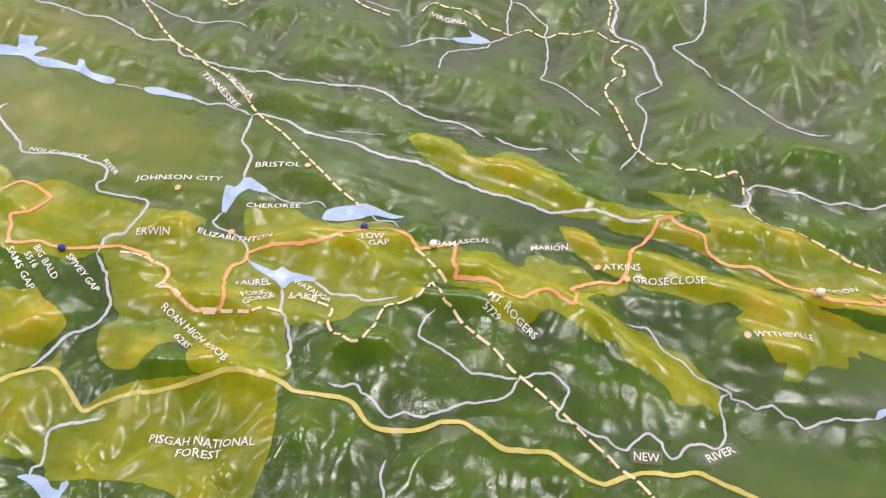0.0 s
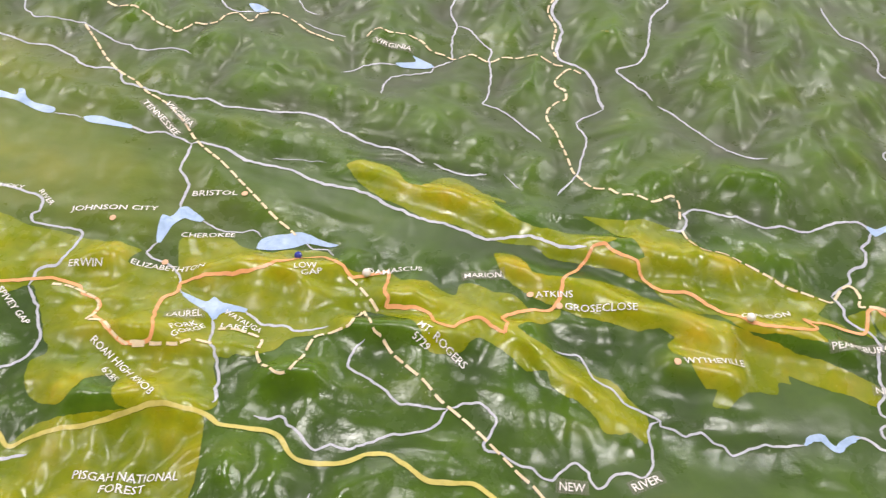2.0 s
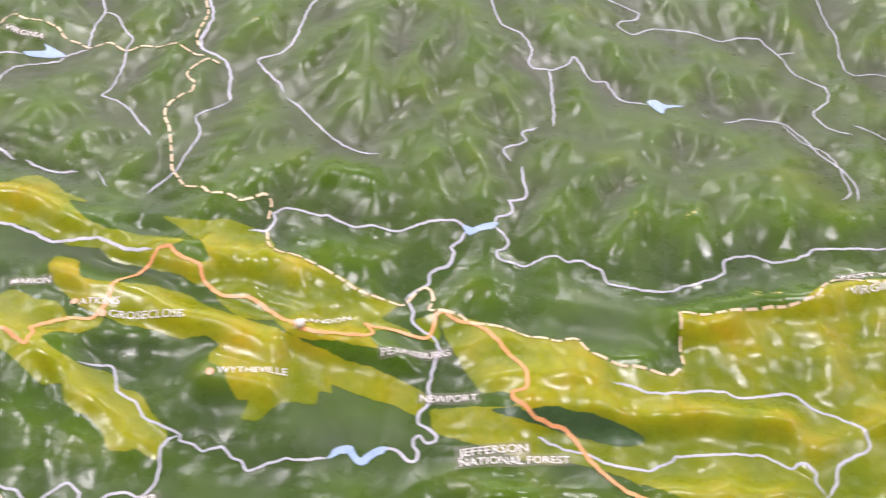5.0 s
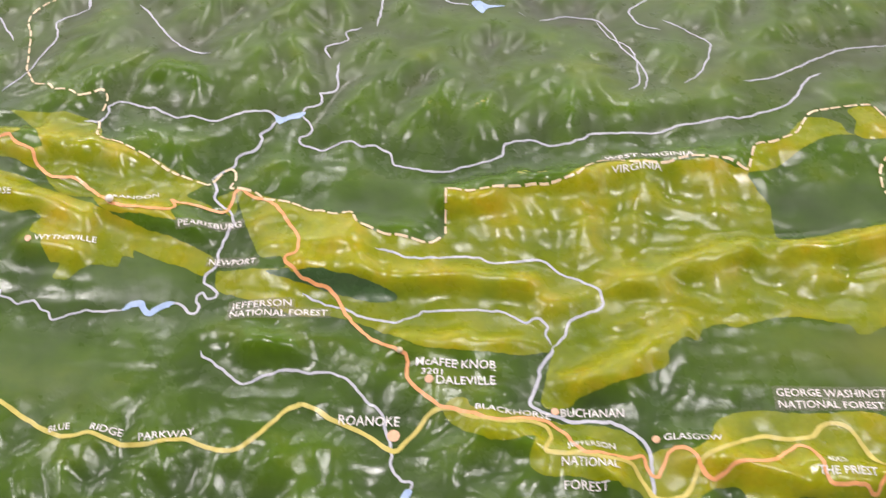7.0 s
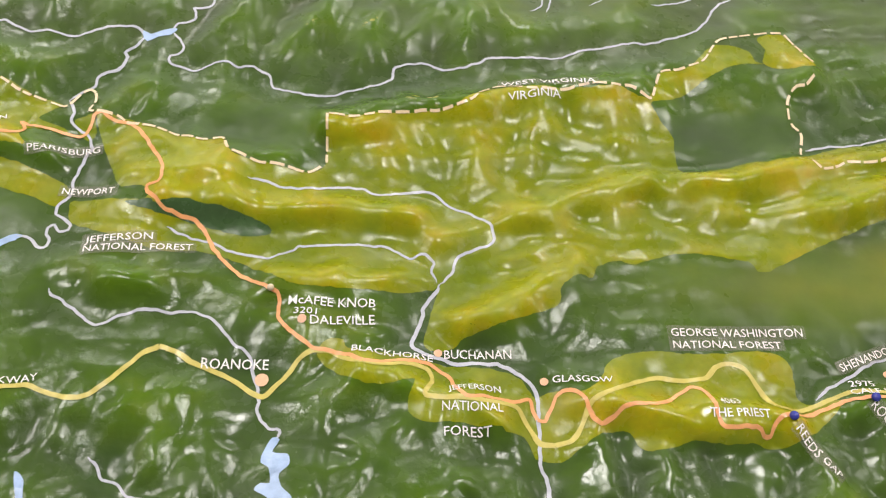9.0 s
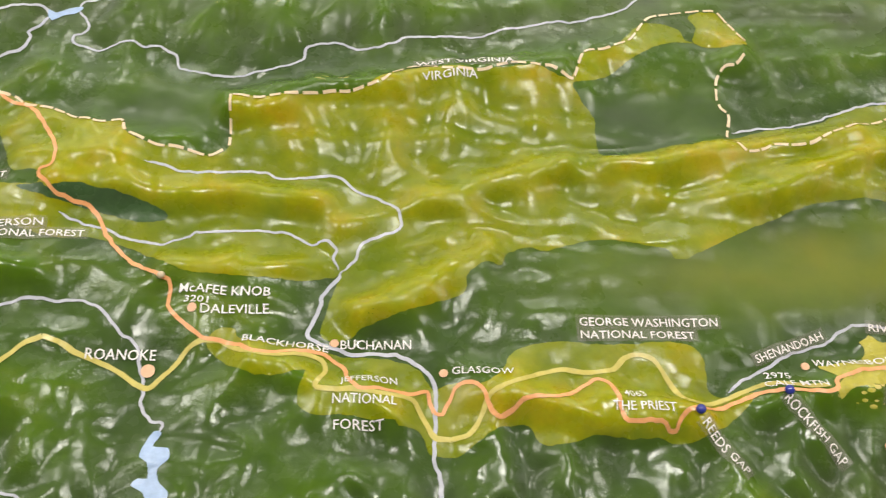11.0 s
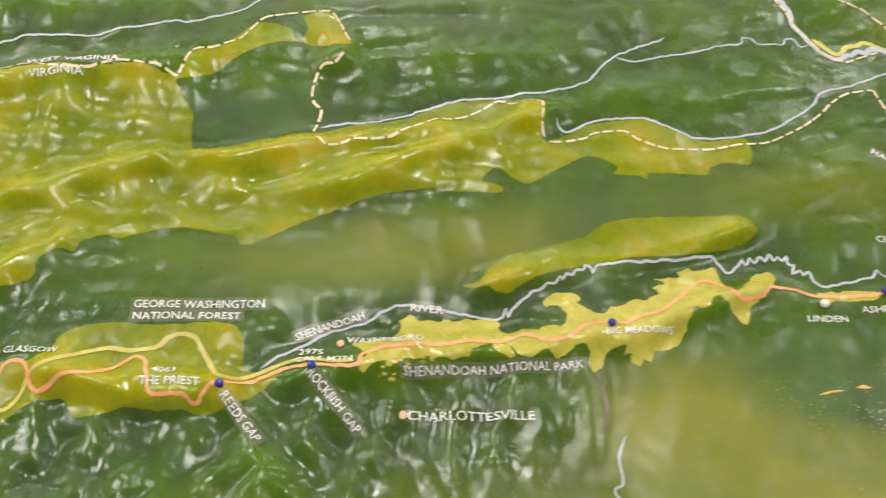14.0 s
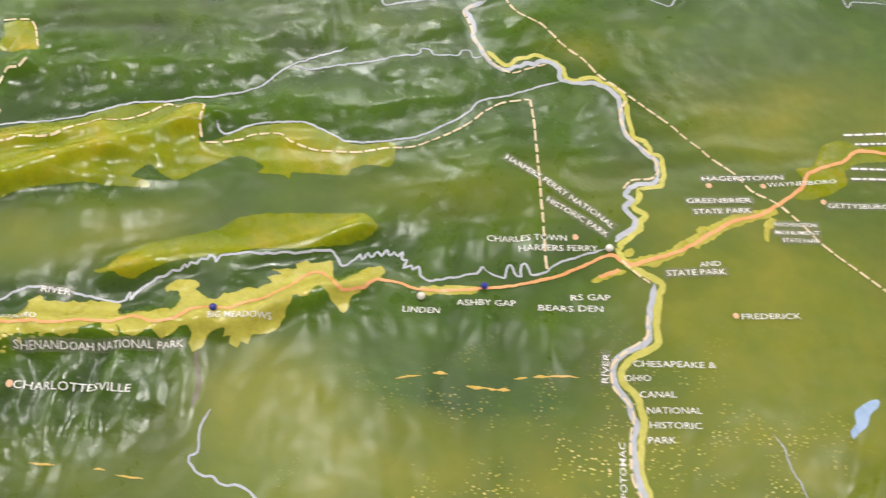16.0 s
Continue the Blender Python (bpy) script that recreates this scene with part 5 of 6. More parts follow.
# broad swells of the land: rows from south to north, west to east
SWELL_ROWS = [
    [-0.0013, -0.0132, -0.0048, -0.0042, 0.0003, -0.0069, -0.0028, -0.0053, -0.0076, -0.0211, -0.0009, -0.0097, -0.0026, -0.0016],
    [0.0006, -0.0077, 0.0112, 0.0117, -0.0077, 0.0002, -0.0023, -0.0049, 0.0008, -0.0089, 0.0025, -0.0036, -0.0009, -0.0021],
    [0.0014, -0.0014, -0.0012, -0.0002, -0.0034, -0.0016, 0.0030, -0.0175, 0.0042, -0.0042, -0.0035, 0.0096, -0.0027, -0.0005],
    [-0.0035, -0.0011, 0.0008, 0.0020, 0.0075, 0.0047, 0.0081, 0.0150, 0.0017, 0.0053, -0.0004, 0.0046, -0.0044, 0.0016],
    [-0.0008, 0.0015, 0.0002, -0.0041, 0.0005, 0.0018, -0.0010, 0.0053, 0.0010, -0.0066, -0.0051, 0.0067, 0.0015, 0.0004],
    [0.0006, 0.0003, -0.0024, -0.0026, 0.0057, 0.0070, -0.0039, -0.0041, -0.0018, -0.0007, -0.0004, 0.0002, -0.0001, -0.0002],
]
SWELL_X, SWELL_Y = [-0.40 + 0.2 * n for n in range(14)], [0.32 + 0.145 * n for n in range(6)]
MX0, MX1, MY0, MY1, STEP = -0.78, 2.58, 0.06, 1.32, 0.003
GX, GY = np.arange(MX0, MX1 + 1e-9, STEP), np.arange(MY0, MY1 + 1e-9, STEP)
BASE = -0.06


def lattice_noise(x, y, seed):
    """Smooth gradient noise in about -1..1 for arrays x, y."""
    ix, iy = np.floor(x), np.floor(y)
    fx, fy = x - ix, y - iy

    def corner(cx, cy):
        turn = np.sin((ix + cx) * 127.1 + (iy + cy) * 311.7 + seed * 74.7) * 43758.5453
        turn = (turn - np.floor(turn)) * 2 * np.pi
        return np.cos(turn) * (fx - cx) + np.sin(turn) * (fy - cy)

    sx, sy = fx * fx * fx * (fx * (fx * 6 - 15) + 10), fy * fy * fy * (fy * (fy * 6 - 15) + 10)
    low = corner(0, 0) * (1 - sx) + corner(1, 0) * sx
    high = corner(0, 1) * (1 - sx) + corner(1, 1) * sx
    return 1.5 * (low * (1 - sy) + high * sy)


def crease(n):
    """A rounded fold."""
    return np.sqrt(n * n + 0.012)


def blob(x, y, cx, cy, rx, ry, turn=0.0):
    """A soft elliptical spot, 1 in its middle."""
    c, s = math.cos(math.radians(turn)), math.sin(math.radians(turn))
    u, v = (x - cx) * c + (y - cy) * s, (y - cy) * c - (x - cx) * s
    return np.exp(-((u / rx) ** 2 + (v / ry) ** 2))


def long_ridge(x, y, ax, ay, bx, by, wide=0.0145):
    """A straight rounded mountain, 1 along its crest."""
    lx, ly = bx - ax, by - ay
    t = np.clip(((x - ax) * lx + (y - ay) * ly) / (lx * lx + ly * ly), 0, 1)
    return np.exp(-((x - ax - t * lx) ** 2 + (y - ay - t * ly) ** 2) / wide**2)


def lowland(x, y):
    """Where the land lies low and smooth: the broad valleys and the piedmont."""
    spots = np.maximum.reduce([blob(x, y, *row) for row in LOWLANDS])
    return np.clip(spots * 1.25, 0, 1)


def smooth_grid(z, n):
    """A running mean over 2n + 1 cells both ways."""
    for axis in (0, 1):
        wide = np.pad(z, [(n + 1, n) if k == axis else (0, 0) for k in (0, 1)], mode="edge")
        total = np.cumsum(wide, axis=axis)
        z = (np.take(total, range(2 * n + 1, total.shape[axis]), axis) - np.take(total, range(0, total.shape[axis] - 2 * n - 1), axis)) / (2 * n + 1)
    return z


def near_rivers(lines, reach):
    """1 on the rivers, fading over the given number of cells."""
    mask = np.zeros((len(GY), len(GX)))
    for width, points in lines:
        for (ax, ay), (bx, by) in zip(points[:-1], points[1:]):
            t = np.linspace(0, 1, 2 + int(math.hypot(bx - ax, by - ay) / STEP * 1.5))
            i = np.clip(np.rint((ax + (bx - ax) * t - MX0) / STEP).astype(int), 0, len(GX) - 1)
            j = np.clip(np.rint((ay + (by - ay) * t - MY0) / STEP).astype(int), 0, len(GY) - 1)
            mask[j, i] = 1
    for _ in (0, 1, 2):
        mask = smooth_grid(mask, reach)
    return 1 - np.exp(-mask * reach * 3.0)


def gullies(x, y, sx, sy, cell, seed):
    """Furrows that run down the slope (sx, sy), about a cell apart, in about -1..1."""
    steep = np.hypot(sx, sy) + 1e-6
    ax, ay = -sy / steep, sx / steep
    turn = 0.5 + 0.7 * seed
    c, s = math.cos(turn), math.sin(turn)
    px, py = (x * c + y * s) / cell, (y * c - x * s) / cell
    ax, ay = ax * c + ay * s, ay * c - ax * s
    ix, iy = np.floor(px), np.floor(py)
    total, weight = 0 * px, 0 * px + 1e-9
    for cx in (-1, 0, 1, 2):
        for cy in (-1, 0, 1, 2):
            jx = np.sin((ix + cx) * 127.1 + (iy + cy) * 311.7 + seed * 31.7) * 43758.5453
            jy = np.sin((ix + cx) * 269.5 + (iy + cy) * 183.3 + seed * 17.3) * 43758.5453
            jx, jy = jx - np.floor(jx), jy - np.floor(jy)
            dx, dy = px - ix - cx - 0.8 * jx, py - iy - cy - 0.8 * jy
            w = np.maximum(0, np.exp(-2.0 * (dx * dx + dy * dy)) - 0.011)
            total += w * np.cos(2 * np.pi * (0.9 * (dx * ax + dy * ay) + 0.5 * (jx + jy)))
            weight += w
    return total / weight


def swells(x, y):
    return sum(a * blob(x, y, cx, cy, 0.17, 0.125) for cy, row in zip(SWELL_Y, SWELL_ROWS) for cx, a in zip(SWELL_X, row))


def relief_grid():
    """Height of the moulded land in metres: folded mountains, carved by their rivers."""
    x, y = np.meshgrid(GX, GY)
    valley, glen = near_rivers(RIVERS.values(), 9), near_rivers(RIVERS.values(), 4)
    flat = np.maximum(lowland(x, y), 0.0)
    far_east = np.clip((x - 1.15) / 0.4, 0, 1) * np.clip((y - 0.72) / 0.1, 0, 1)
    hills = (1 - 0.92 * flat) * (1 - 0.60 * far_east)
    # the strike of the ridges swings round from one end of the range to the other
    across = y + 0.21 * (x + 0.3) - 0.115 * (x + 0.3) ** 2
    bend = 0.02 * lattice_noise(x / 0.21, y / 0.21, 5)
    warp = 0.008 * lattice_noise(x / 0.07, y / 0.06, 9)
    v, u = across + bend + warp, x + 0.6 * warp
    ridges = 1 - 2.0 * crease(lattice_noise(u / 0.30, v / 0.050, 1))
    ridges2 = 1 - 2.0 * crease(lattice_noise(u / 0.13, v / 0.028, 2))
    massif = lattice_noise(u / 0.16, v / 0.13, 3)
    lumps = 1 - 2.0 * crease(lattice_noise((u - 0.35 * v) / 0.062, (v + 0.2 * u) / 0.115, 11))
    # folded ridges along the middle, gullied plateau on both sides of it
    reach = 0.20 + 0.35 * np.clip((x - 0.85) / 0.5, 0, 1) * (v > 0.62)
    fold = np.clip(1.15 - np.abs(v - 0.62 - 0.05 * lattice_noise(x / 0.5, 0 * x + 2.0, 6)) / reach, 0, 1) ** 0.7
    north = np.clip((v - 0.76) / 0.1, 0, 1)
    big = fold * (0.0052 * ridges + 0.0018 * ridges2) + (1 - fold) * (1 - 0.5 * north) * (0.0075 * lumps + 0.0060 * massif)
    crest = sum(long_ridge(x + 0.5 * warp, y + bend * 0.4 + 0.7 * warp, *row) for row in RIDGELINES)
    crest = 0.0125 * np.minimum(crest, 1.15)
    z = swells(x, y) + hills * big * (1 - 0.75 * glen) + crest * (1 - 0.6 * glen) - (0.0055 * valley + 0.0035 * glen) * (1 - 0.6 * flat)
    pleats = blob(x, y, 0.06, 0.765, 0.24, 0.055, -15)
    # furrows, each order running down the slopes of the one before
    for cell, depth, soft, seed, plain_fold, calm_north in ((0.058, 0.0036, 6, 4, -0.2, 0.35), (0.036, 0.0042, 4, 1, 0.70, 0.55), (0.021, 0.0026, 2, 2, 0.80, 0.45), (0.011, 0.0011, 1, 3, 0.88, 0.45)):
        slope_y, slope_x = np.gradient(smooth_grid(smooth_grid(z, soft), soft), STEP)
        slope_y = slope_y + 0.16 * (1 - fold)
        steep = np.clip(np.hypot(slope_x, slope_y) / (0.20 - 0.08 * north), 0.06, 1)
        cut = gullies(x, y, slope_x, slope_y, cell, seed)
        z = z + depth * (1 - 0.7 * pleats) * (1 - 0.93 * flat) * (1 - 0.85 * glen) * steep * (1 - plain_fold * fold) * (1 - calm_north * north) * cut
    # close low folds along the great valley
    folds = 1 - 2.0 * crease(lattice_noise(u / 0.11, v / 0.013, 15))
    z = z + (0.0016 * blob(x, y, -0.12, 0.90, 0.26, 0.11, -14) + 0.0012 * blob(x, y, -0.22, 0.76, 0.2, 0.035, -20) + 0.0021 * pleats) * folds
    return smooth_grid(z, 1) + 0.0003 * lattice_noise(x / 0.03, y / 0.03, 7) + 0.0003 * lattice_noise(x / 0.012, y / 0.012, 8)


GRID = relief_grid()


def ground(x, y):
    """Height of the land's mesh under points x, y."""
    i = np.clip((np.asarray(x, float) - MX0) / STEP, 0, len(GX) - 1.001)
    j = np.clip((np.asarray(y, float) - MY0) / STEP, 0, len(GY) - 1.001)
    a, b = i.astype(int), j.astype(int)
    u, v = i - a, j - b
    return (GRID[b, a] * (1 - u) + GRID[b, a + 1] * u) * (1 - v) + (GRID[b + 1, a] * (1 - u) + GRID[b + 1, a + 1] * u) * v


# spots of lighter green, darker where strength is negative: middle, half sizes, turn and strength
TINTS = [
    (-0.32, 0.72, 0.20, 0.07, -14, 0.80), (-0.42, 0.88, 0.15, 0.05, -14, 0.60), (1.26, 0.53, 0.17, 0.030, 10, 0.60), (1.36, 0.56, 0.10, 0.035, 10, 0.35),
    (1.73, 0.65, 0.20, 0.040, 8, 0.45), (1.66, 0.34, 0.15, 0.065, 0, 0.95), (1.55, 0.365, 0.07, 0.07, 0, 0.75), (1.92, 0.35, 0.14, 0.08, 0, 0.90),
    (2.05, 0.50, 0.14, 0.10, 0, 0.80), (1.37, 0.305, 0.09, 0.04, 0, 0.35), (2.02, 0.77, 0.11, 0.05, -8, 0.75), (2.14, 0.82, 0.12, 0.06, -8, 0.65), (1.84, 0.86, 0.05, 0.022, 0, 0.65), (1.93, 0.62, 0.06, 0.06, 0, 0.45),
]
TINTS += [
    (2.08, 0.60, 0.12, 0.10, 0, 0.70), (1.99, 0.52, 0.09, 0.07, 0, 0.50), (2.10, 0.40, 0.12, 0.10, 0, 0.45),
    (1.74, 0.424, 0.075, 0.016, 0, -0.75), (1.54, 0.42, 0.06, 0.05, 0, 0.55),
]

relief_map = tagged(new("relief_map"), "hand-painted green moulded relief map of mountain country lying on a table", "relief map")


# hill tops lighter than valley floors: a height tint with relief shading put in
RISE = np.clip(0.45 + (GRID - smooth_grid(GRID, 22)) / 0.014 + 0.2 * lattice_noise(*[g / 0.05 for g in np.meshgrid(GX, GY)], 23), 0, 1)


def build_land():
    nx, ny = len(GX), len(GY)
    xs, ys = np.meshgrid(GX, GY)
    verts = np.stack([xs.ravel(), ys.ravel(), GRID.ravel()], 1)
    n = np.arange(nx * ny).reshape(ny, nx)
    faces = np.stack([n[:-1, :-1], n[:-1, 1:], n[1:, 1:], n[1:, :-1]], -1).reshape(-1, 4)
    rim = np.concatenate([n[0], n[1:, -1], n[-1, -2::-1], n[-2:0:-1, 0]])
    foot = verts[rim].copy()
    foot[:, 2] = BASE
    low = nx * ny + np.arange(len(rim))
    skirt = np.stack([rim, low, np.roll(low, -1), np.roll(rim, -1)], 1)
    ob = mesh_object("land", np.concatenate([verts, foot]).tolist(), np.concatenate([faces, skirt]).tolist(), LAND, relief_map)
    full_x, full_y = np.concatenate([verts[:, 0], foot[:, 0]]), np.concatenate([verts[:, 1], foot[:, 1]])
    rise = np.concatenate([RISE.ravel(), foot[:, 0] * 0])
    spots = sum(row[5] * blob(full_x, full_y, *row[:5]) for row in TINTS)
    spots = np.clip(spots * (1 + 0.35 * lattice_noise(full_x / 0.06, full_y / 0.035, 21)), 0, 1)
    calm = lowland(full_x, full_y) * (1 - 0.75 * blob(full_x, full_y, 1.36, 0.33, 0.10, 0.09))
    north = np.clip((full_y + 0.21 * (full_x + 0.3) - 0.115 * (full_x + 0.3) ** 2 - 0.77) / 0.12, 0, 1) * np.clip((1.75 - full_x) / 0.3, 0, 1)
    calm = np.maximum(calm, north * (0.52 + 0.22 * lattice_noise(full_x / 0.08, full_y / 0.08, 27)))
    worn = np.clip(np.maximum.reduce([blob(full_x, full_y, 1.95, 0.35, 0.25, 0.11), blob(full_x, full_y, 1.74, 0.31, 0.14, 0.05)]) * 1.3, 0, 1)
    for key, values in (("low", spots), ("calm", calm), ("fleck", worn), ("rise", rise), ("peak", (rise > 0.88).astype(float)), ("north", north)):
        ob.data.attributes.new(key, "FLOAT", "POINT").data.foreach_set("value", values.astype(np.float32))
    return ob


build_land()

def smooth_line(points, step=0.0025, closed=False):
    """An even Catmull-Rom line through the points."""
    p = np.array(points, float)
    p = np.concatenate([p[-1:], p, p[:2]]) if closed else np.concatenate([2 * p[:1] - p[1:2], p, 2 * p[-1:] - p[-2:-1]])
    out = []
    for a, b, c, d in zip(p[:-3], p[1:-2], p[2:-1], p[3:]):
        n = max(1, int(np.hypot(*(c - b)) / step))
        t = (np.arange(n) / n)[:, None]
        m0, m1 = 0.42 * (c - a), 0.42 * (d - b)
        size = np.hypot(*(c - b))
        m0 *= min(1, 1.3 * size / (np.hypot(*m0) + 1e-9))
        m1 *= min(1, 1.3 * size / (np.hypot(*m1) + 1e-9))
        out.append((2 * t**3 - 3 * t**2 + 1) * b + (t**3 - 2 * t**2 + t) * m0 + (3 * t**2 - 2 * t**3) * c + (t**3 - t**2) * m1)
    line = np.concatenate(out)
    return line if closed else np.concatenate([line, p[-2:-1]])


def strip_mesh(line, width, lift, taper=False, aside=0.0, seed=0.0, ragged=0.12):
    """A painted stroke along a line, laid on the land."""
    way = np.gradient(line, axis=0)
    way /= np.hypot(*way.T)[:, None] + 1e-12
    side = np.stack([-way[:, 1], way[:, 0]], 1)
    run = np.concatenate([[0], np.cumsum(np.hypot(*np.diff(line, axis=0).T))])
    half = width / 2 * (1 + ragged * lattice_noise(run / 0.012, run * 0 + seed + 0.5, 31))
    other = width / 2 * (1 + ragged * lattice_noise(run / 0.012, run * 0 + seed + 7.5, 32))
    if taper:
        fade = np.clip(np.minimum(run, run[-1] - run) / 0.006, 0.35, 1)
        half, other = half * fade, other * fade
    rows = [line + side * (aside + half)[:, None], line + side * aside, line - side * (other - aside)[:, None]]
    flat = np.stack(rows, 1).reshape(-1, 2)
    z = ground(flat[:, 0], flat[:, 1]) + lift
    verts = np.column_stack([flat, z]).tolist()
    faces = []
    for k in range(len(line) - 1):
        for c in (0, 1):
            a = 3 * k + c
            faces.append((a, a + 1, a + 4, a + 3))
    return verts, faces


def stroke(name, points, width, lift, mat, parent, label="", taper=True, aside=0.0, seed=0.0, wobble=0.0009):
    line = smooth_line(points)
    shake = [lattice_noise(line[:, 0] / 0.0075, line[:, 1] / 0.0075, 61 + k) + 0.6 * lattice_noise(line[:, 0] / 0.02, line[:, 1] / 0.02, 63 + k) for k in (0, 1)]
    line = line + wobble * np.stack(shake, 1)
    verts, faces = strip_mesh(line, width, lift, taper, aside, seed, 0.28)
    return mesh_object(name, verts, faces, mat, parent, True, label)


def inside(px, py, outline):
    ax, ay = outline[:, 0], outline[:, 1]
    bx, by = np.roll(ax, -1), np.roll(ay, -1)
    hit = np.zeros(len(px), bool)
    for x1, y1, x2, y2 in zip(ax, ay, bx, by):
        if y1 != y2:
            hit ^= ((y1 > py) != (y2 > py)) & (px < (x2 - x1) * (py - y1) / (y2 - y1) + x1)
    return hit


def area(name, points, lift, mat, parent, label="", wobble=0.0010, seed=0.0):
    """A painted field with an outline, laid on the land."""
    edge = smooth_line(points, 0.003, closed=True)
    edge = edge + wobble * np.stack([lattice_noise(edge[:, 0] / 0.007, edge[:, 1] / 0.007, 41 + seed), lattice_noise(edge[:, 0] / 0.007, edge[:, 1] / 0.007, 47 + seed)], 1)
    gx, gy = GX[(GX > edge[:, 0].min()) & (GX < edge[:, 0].max())], GY[(GY > edge[:, 1].min()) & (GY < edge[:, 1].max())]
    xs, ys = [g.ravel() for g in np.meshgrid(gx, gy)]
    keep = inside(xs, ys, edge)
    flat = np.concatenate([edge, np.stack([xs[keep], ys[keep]], 1)])
    loop = [(k, (k + 1) % len(edge)) for k in range(len(edge))]
    made = delaunay_2d_cdt([Vector(p) for p in flat], loop, [list(range(len(edge)))], 1, 1e-6)
    flat = np.array([tuple(v) for v in made[0]])
    verts = np.column_stack([flat, ground(flat[:, 0], flat[:, 1]) + lift]).tolist()
    ob = mesh_object(name, verts, [tuple(t) for t in made[2]], mat, parent, True, label)
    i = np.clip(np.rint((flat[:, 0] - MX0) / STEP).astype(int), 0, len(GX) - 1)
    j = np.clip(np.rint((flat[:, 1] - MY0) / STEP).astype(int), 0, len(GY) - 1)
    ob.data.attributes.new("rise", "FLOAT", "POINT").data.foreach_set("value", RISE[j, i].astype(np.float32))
    return ob


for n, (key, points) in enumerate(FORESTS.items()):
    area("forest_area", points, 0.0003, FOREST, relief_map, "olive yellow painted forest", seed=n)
for n, (key, points) in enumerate(PARKS.items()):
    area("park_area", points, 0.0004, PARK, relief_map, "bright yellow painted park", 0.0022, seed=n)
for n, (key, points) in enumerate(CLEARINGS.items()):
    area("clearing", points, 0.0005, CLEARING, relief_map, "dark green valley inside the forest", seed=n)
for n, (key, (width, points)) in enumerate(CANALS.items()):
    stroke("canal_park", points, width, 0.0005, CANAL, relief_map, "yellow painted strip beside the river", seed=n, wobble=0.0015)
for n, (key, (width, points)) in enumerate(RIVERS.items()):
    wide = key == "new_lake"
    stroke("river", points, width * 0.76, 0.0006, LAKE if wide else RIVER, relief_map, "light blue painted widening of a river" if wide else "pale lavender blue painted river", seed=n, wobble=0.0012)
for n, (key, points) in enumerate(LAKES.items()):
    area("lake", points, 0.0007, LAKE, relief_map, "light blue painted lake", 0.0003, seed=n)
for n, (key, points) in enumerate(PARKWAY.items()):
    stroke("parkway", points, 0.0040, 0.0009, YELLOW, relief_map, "pale yellow painted road", False, seed=n, wobble=0.0004)
for n, (key, points) in enumerate(TRAIL.items()):
    stroke("trail", points, 0.0042 if key in ("i", "spur") else 0.0032, 0.0010, ORANGE, relief_map, "orange painted trail", False, seed=n, wobble=0.0009)
for n, (width, points) in enumerate(WORN):
    stroke("worn_ridge", points, width, 0.0006, WORNPAINT, relief_map, "worn yellow ridge", seed=n)


stroke("bare_streak", STREAK, 0.0042, 0.0003, BARE, relief_map, "greyish brown rubbed streak")


def state_border(points, dash=0.0125, gap=0.0034, width=0.0024):
    border = new("state_border")
    border.parent = relief_map
    tagged(border, "dashed cream line of a state border")
    line = smooth_line(points, 0.0012)
    run = np.concatenate([[0], np.cumsum(np.hypot(*np.diff(line, axis=0).T))])
    start = 0.0
    while start < run[-1] - 0.004:
        long = dash * random.uniform(0.75, 1.2)
        at = np.linspace(start, min(start + long, run[-1]), 6)
        piece = np.stack([np.interp(at, run, line[:, 0]), np.interp(at, run, line[:, 1])], 1)
        verts, faces = strip_mesh(piece, width * random.uniform(0.85, 1.15), 0.0011, seed=start * 97)
        mesh_object("dash", verts, faces, CREAM, border)
        start += long + gap * random.uniform(0.6, 1.3)
    return border


for key, points in BORDERS.items():
    state_border(points)

# ---- lettering ----
font_data = bpy.data.curves.new("lettering", "FONT")
font_data.resolution_u, font_data.offset, font_data.size = 2, 0.003, 1.0
font_ob = new("lettering_maker", font_data)


def lettering(words, cap, ax, ay, bx, by, film):
    font_data.body = words
    bpy.context.view_layer.update()
    made = font_ob.evaluated_get(bpy.context.evaluated_depsgraph_get())
    mesh = made.to_mesh()
    p = np.empty(len(mesh.vertices) * 3)
    mesh.vertices.foreach_get("co", p)
    p = p.reshape(-1, 3)
    faces = [tuple(f.vertices) for f in mesh.polygons]
    made.to_mesh_clear()
    x0, x1, high = p[:, 0].min(), p[:, 0].max(), 0.729
    along = np.array([bx - ax, by - ay])
    long = np.hypot(*along)
    along /= long
    up = np.array([-along[1], along[0]])
    flat = np.array([ax, ay]) + ((p[:, 0] - x0) / (x1 - x0) * long)[:, None] * along + (p[:, 1] / high * cap)[:, None] * up
    verts = np.column_stack([flat, ground(flat[:, 0], flat[:, 1]) + 0.0018]).tolist()
    ob = mesh_object("lettering", verts, faces, LETTER, relief_map, False, "white letters reading " + words.lower())
    if film:
        reach = np.linspace(-0.003, long + 0.003, max(3, int(long / 0.004)))
        line = np.array([ax, ay]) + reach[:, None] * along + up * cap * 0.5
        v, f = strip_mesh(line, cap + 0.0045, 0.0014, ragged=0.06)
        mesh_object("label_film", v, f, FILM, ob, True, "clear greyish film behind the letters")
    return ob


for row in LABELS:
    lettering(*row)


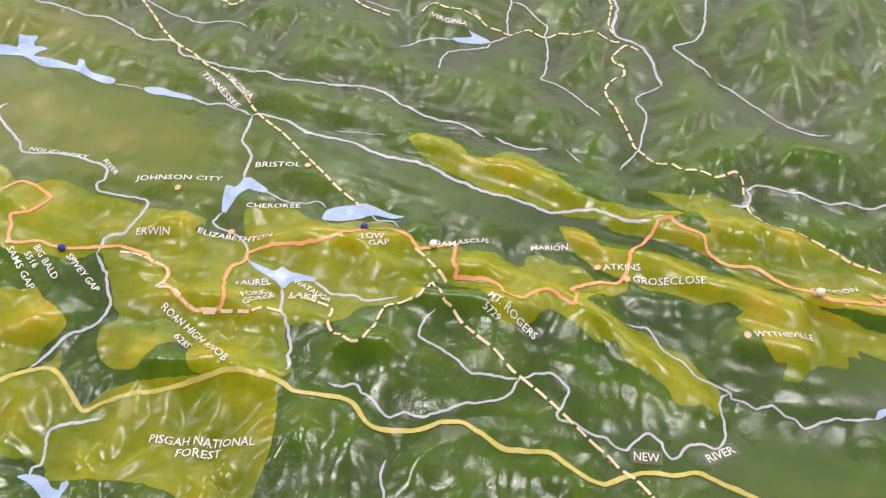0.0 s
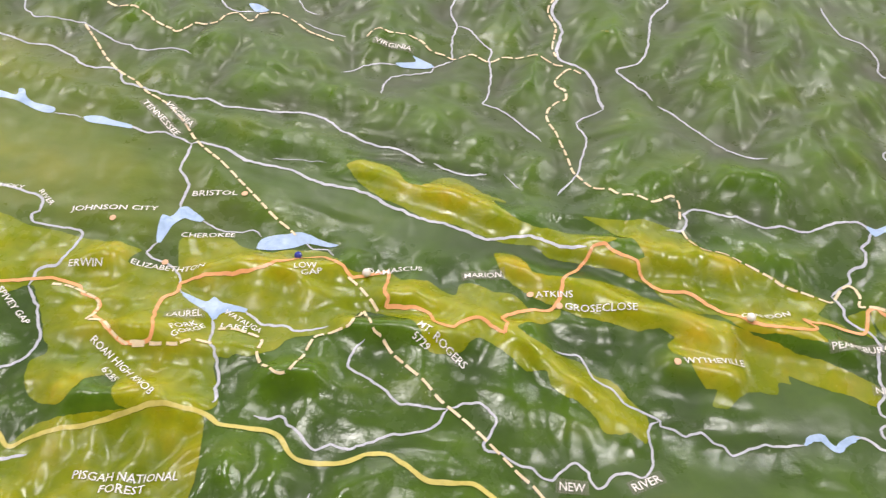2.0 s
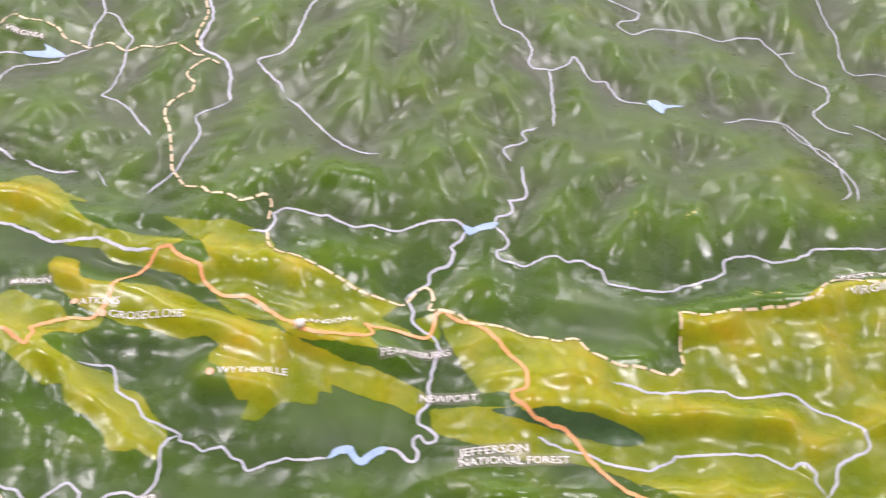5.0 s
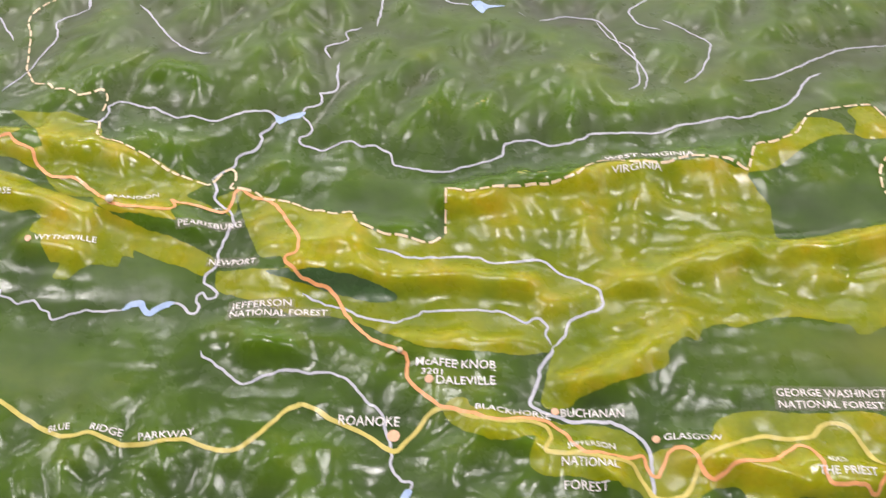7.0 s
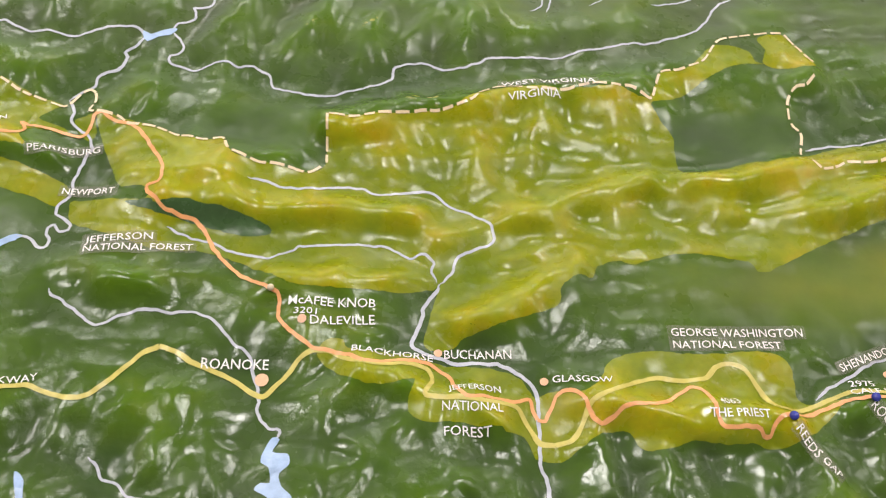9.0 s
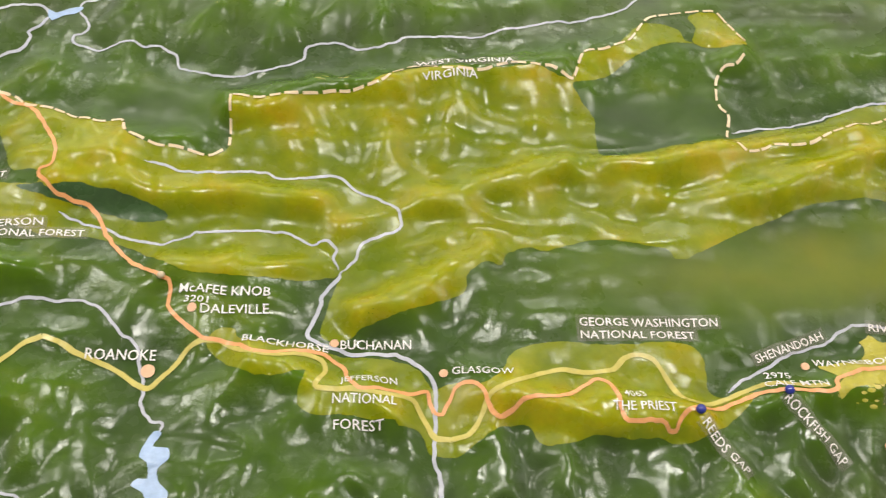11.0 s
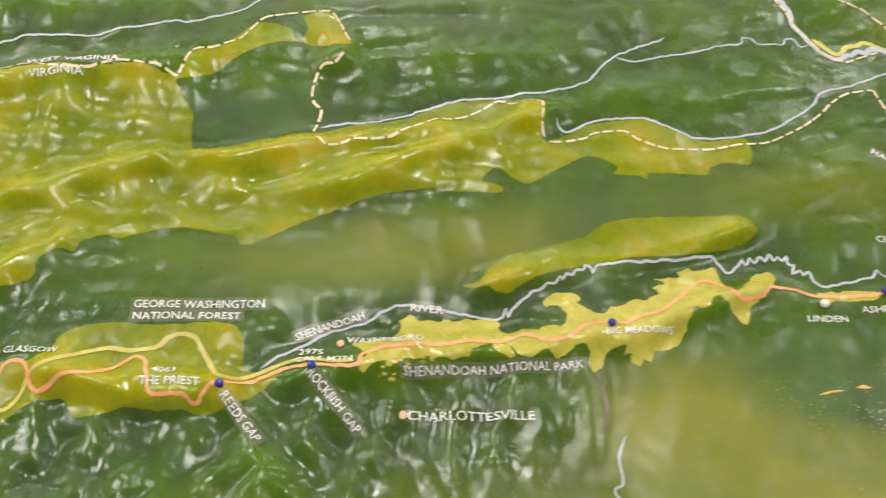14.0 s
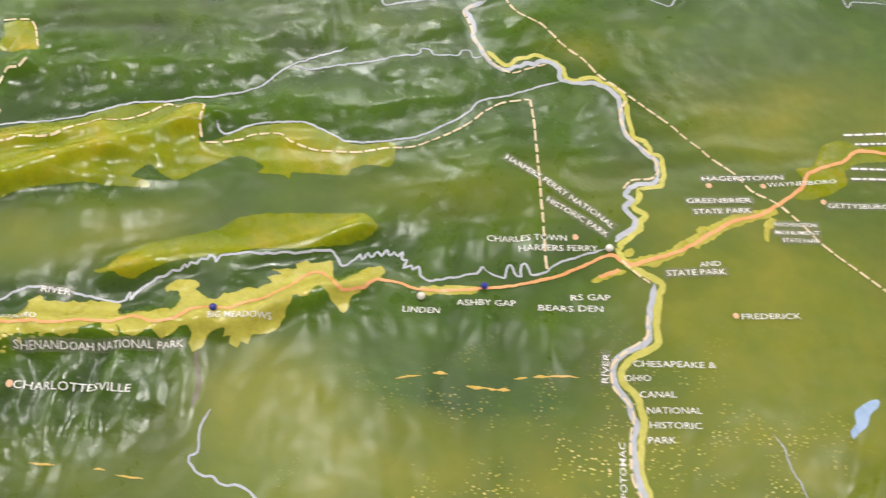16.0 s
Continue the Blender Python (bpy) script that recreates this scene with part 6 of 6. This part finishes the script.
def word_bar(ax, ay, bx, by, cap):
    """Words too worn to read: plain pale bars on film."""
    long = math.hypot(bx - ax, by - ay)
    line = np.linspace((ax, ay), (bx, by), max(4, int(long / 0.004)))
    v, f = strip_mesh(line, cap + 0.003, 0.0012, ragged=0.06)
    film = mesh_object("label_film", v, f, FILM, relief_map, True, "clear greyish film under worn words")
    start = 0.0
    while start < long - 0.004:
        end = min(long, start + random.uniform(0.004, 0.011))
        piece = np.linspace(line[0] + (line[-1] - line[0]) * start / long, line[0] + (line[-1] - line[0]) * end / long, 4)
        v, f = strip_mesh(piece, cap * 0.6, 0.0014, ragged=0.3, seed=start * 90)
        mesh_object("lettering", v, f, LETTER, film, True, "worn white lettering")
        start = end + random.uniform(0.0015, 0.003)


for row in BARS:
    word_bar(*row)
bpy.data.objects.remove(font_ob)

# ---- town dots and pins ----


def town_dot(x, y, r):
    bm = bmesh.new()
    bmesh.ops.create_circle(bm, cap_ends=True, segments=20, radius=r)
    bmesh.ops.inset_region(bm, faces=bm.faces[:], thickness=r * 0.3, depth=0.0004)
    for v in bm.verts:
        v.co.x, v.co.y = v.co.x + x, v.co.y + y
        v.co.z += float(ground(v.co.x, v.co.y)) + 0.0009
    part("town_dot", bm, SALMON, relief_map, "salmon painted town dot", True)


for row in DOTS:
    town_dot(*row)


def map_pin(mat, label, r):
    pin = tagged(new("map_pin"), label, "map pin", "pins on the map")
    bm = bmesh.new()
    bmesh.ops.create_uvsphere(bm, u_segments=24, v_segments=14, radius=r)
    for v in bm.verts:
        v.co.z = v.co.z * 0.92 + 0.88 * r
    part("head", bm, mat, pin, smooth=True)
    bm = bmesh.new()
    bmesh.ops.create_cone(bm, cap_ends=True, segments=10, radius1=0.0002, radius2=0.0006, depth=0.012)
    for v in bm.verts:
        v.co.z -= 0.0055
    part("needle", bm, STEEL, pin, "steel needle", True)
    return pin


makers = {
    "blue": (BLUE_HEAD, "round dark blue plastic map pin stuck in a gap", 0.0037),
    "white": (WHITE_HEAD, "round white plastic map pin stuck beside a town", 0.0042),
    "beige": (BEIGE_HEAD, "small beige round map pin on the orange trail", 0.0030),
}
first = {}
for colour, x, y in PINS:
    place = pose(x, y, float(ground(x, y)) + 0.0006)
    if colour in first:
        copy_thing(first[colour], place)
    else:
        first[colour] = map_pin(*makers[colour])
        first[colour].matrix_basis = place

# ---- the table under the map ----


def display_table():
    table = tagged(new("display_table"), "plain oiled oak display table under the relief map", "table")
    bm = bmesh.new()
    part("tabletop", box(bm, MX0 - 0.03, MY0 - 0.03, BASE - 0.04, MX1 + 0.03, MY1 + 0.03, BASE, 0.004), OAK, table)
    for x in (MX0 + 0.05, (MX0 + MX1) / 2, MX1 - 0.05):
        for y in (MY0 + 0.05, MY1 - 0.05):
            bm = bmesh.new()
            part("leg", box(bm, x - 0.04, y - 0.04, FLOOR, x + 0.04, y + 0.04, BASE - 0.04, 0.004), OAK, table)
    return table


display_table()
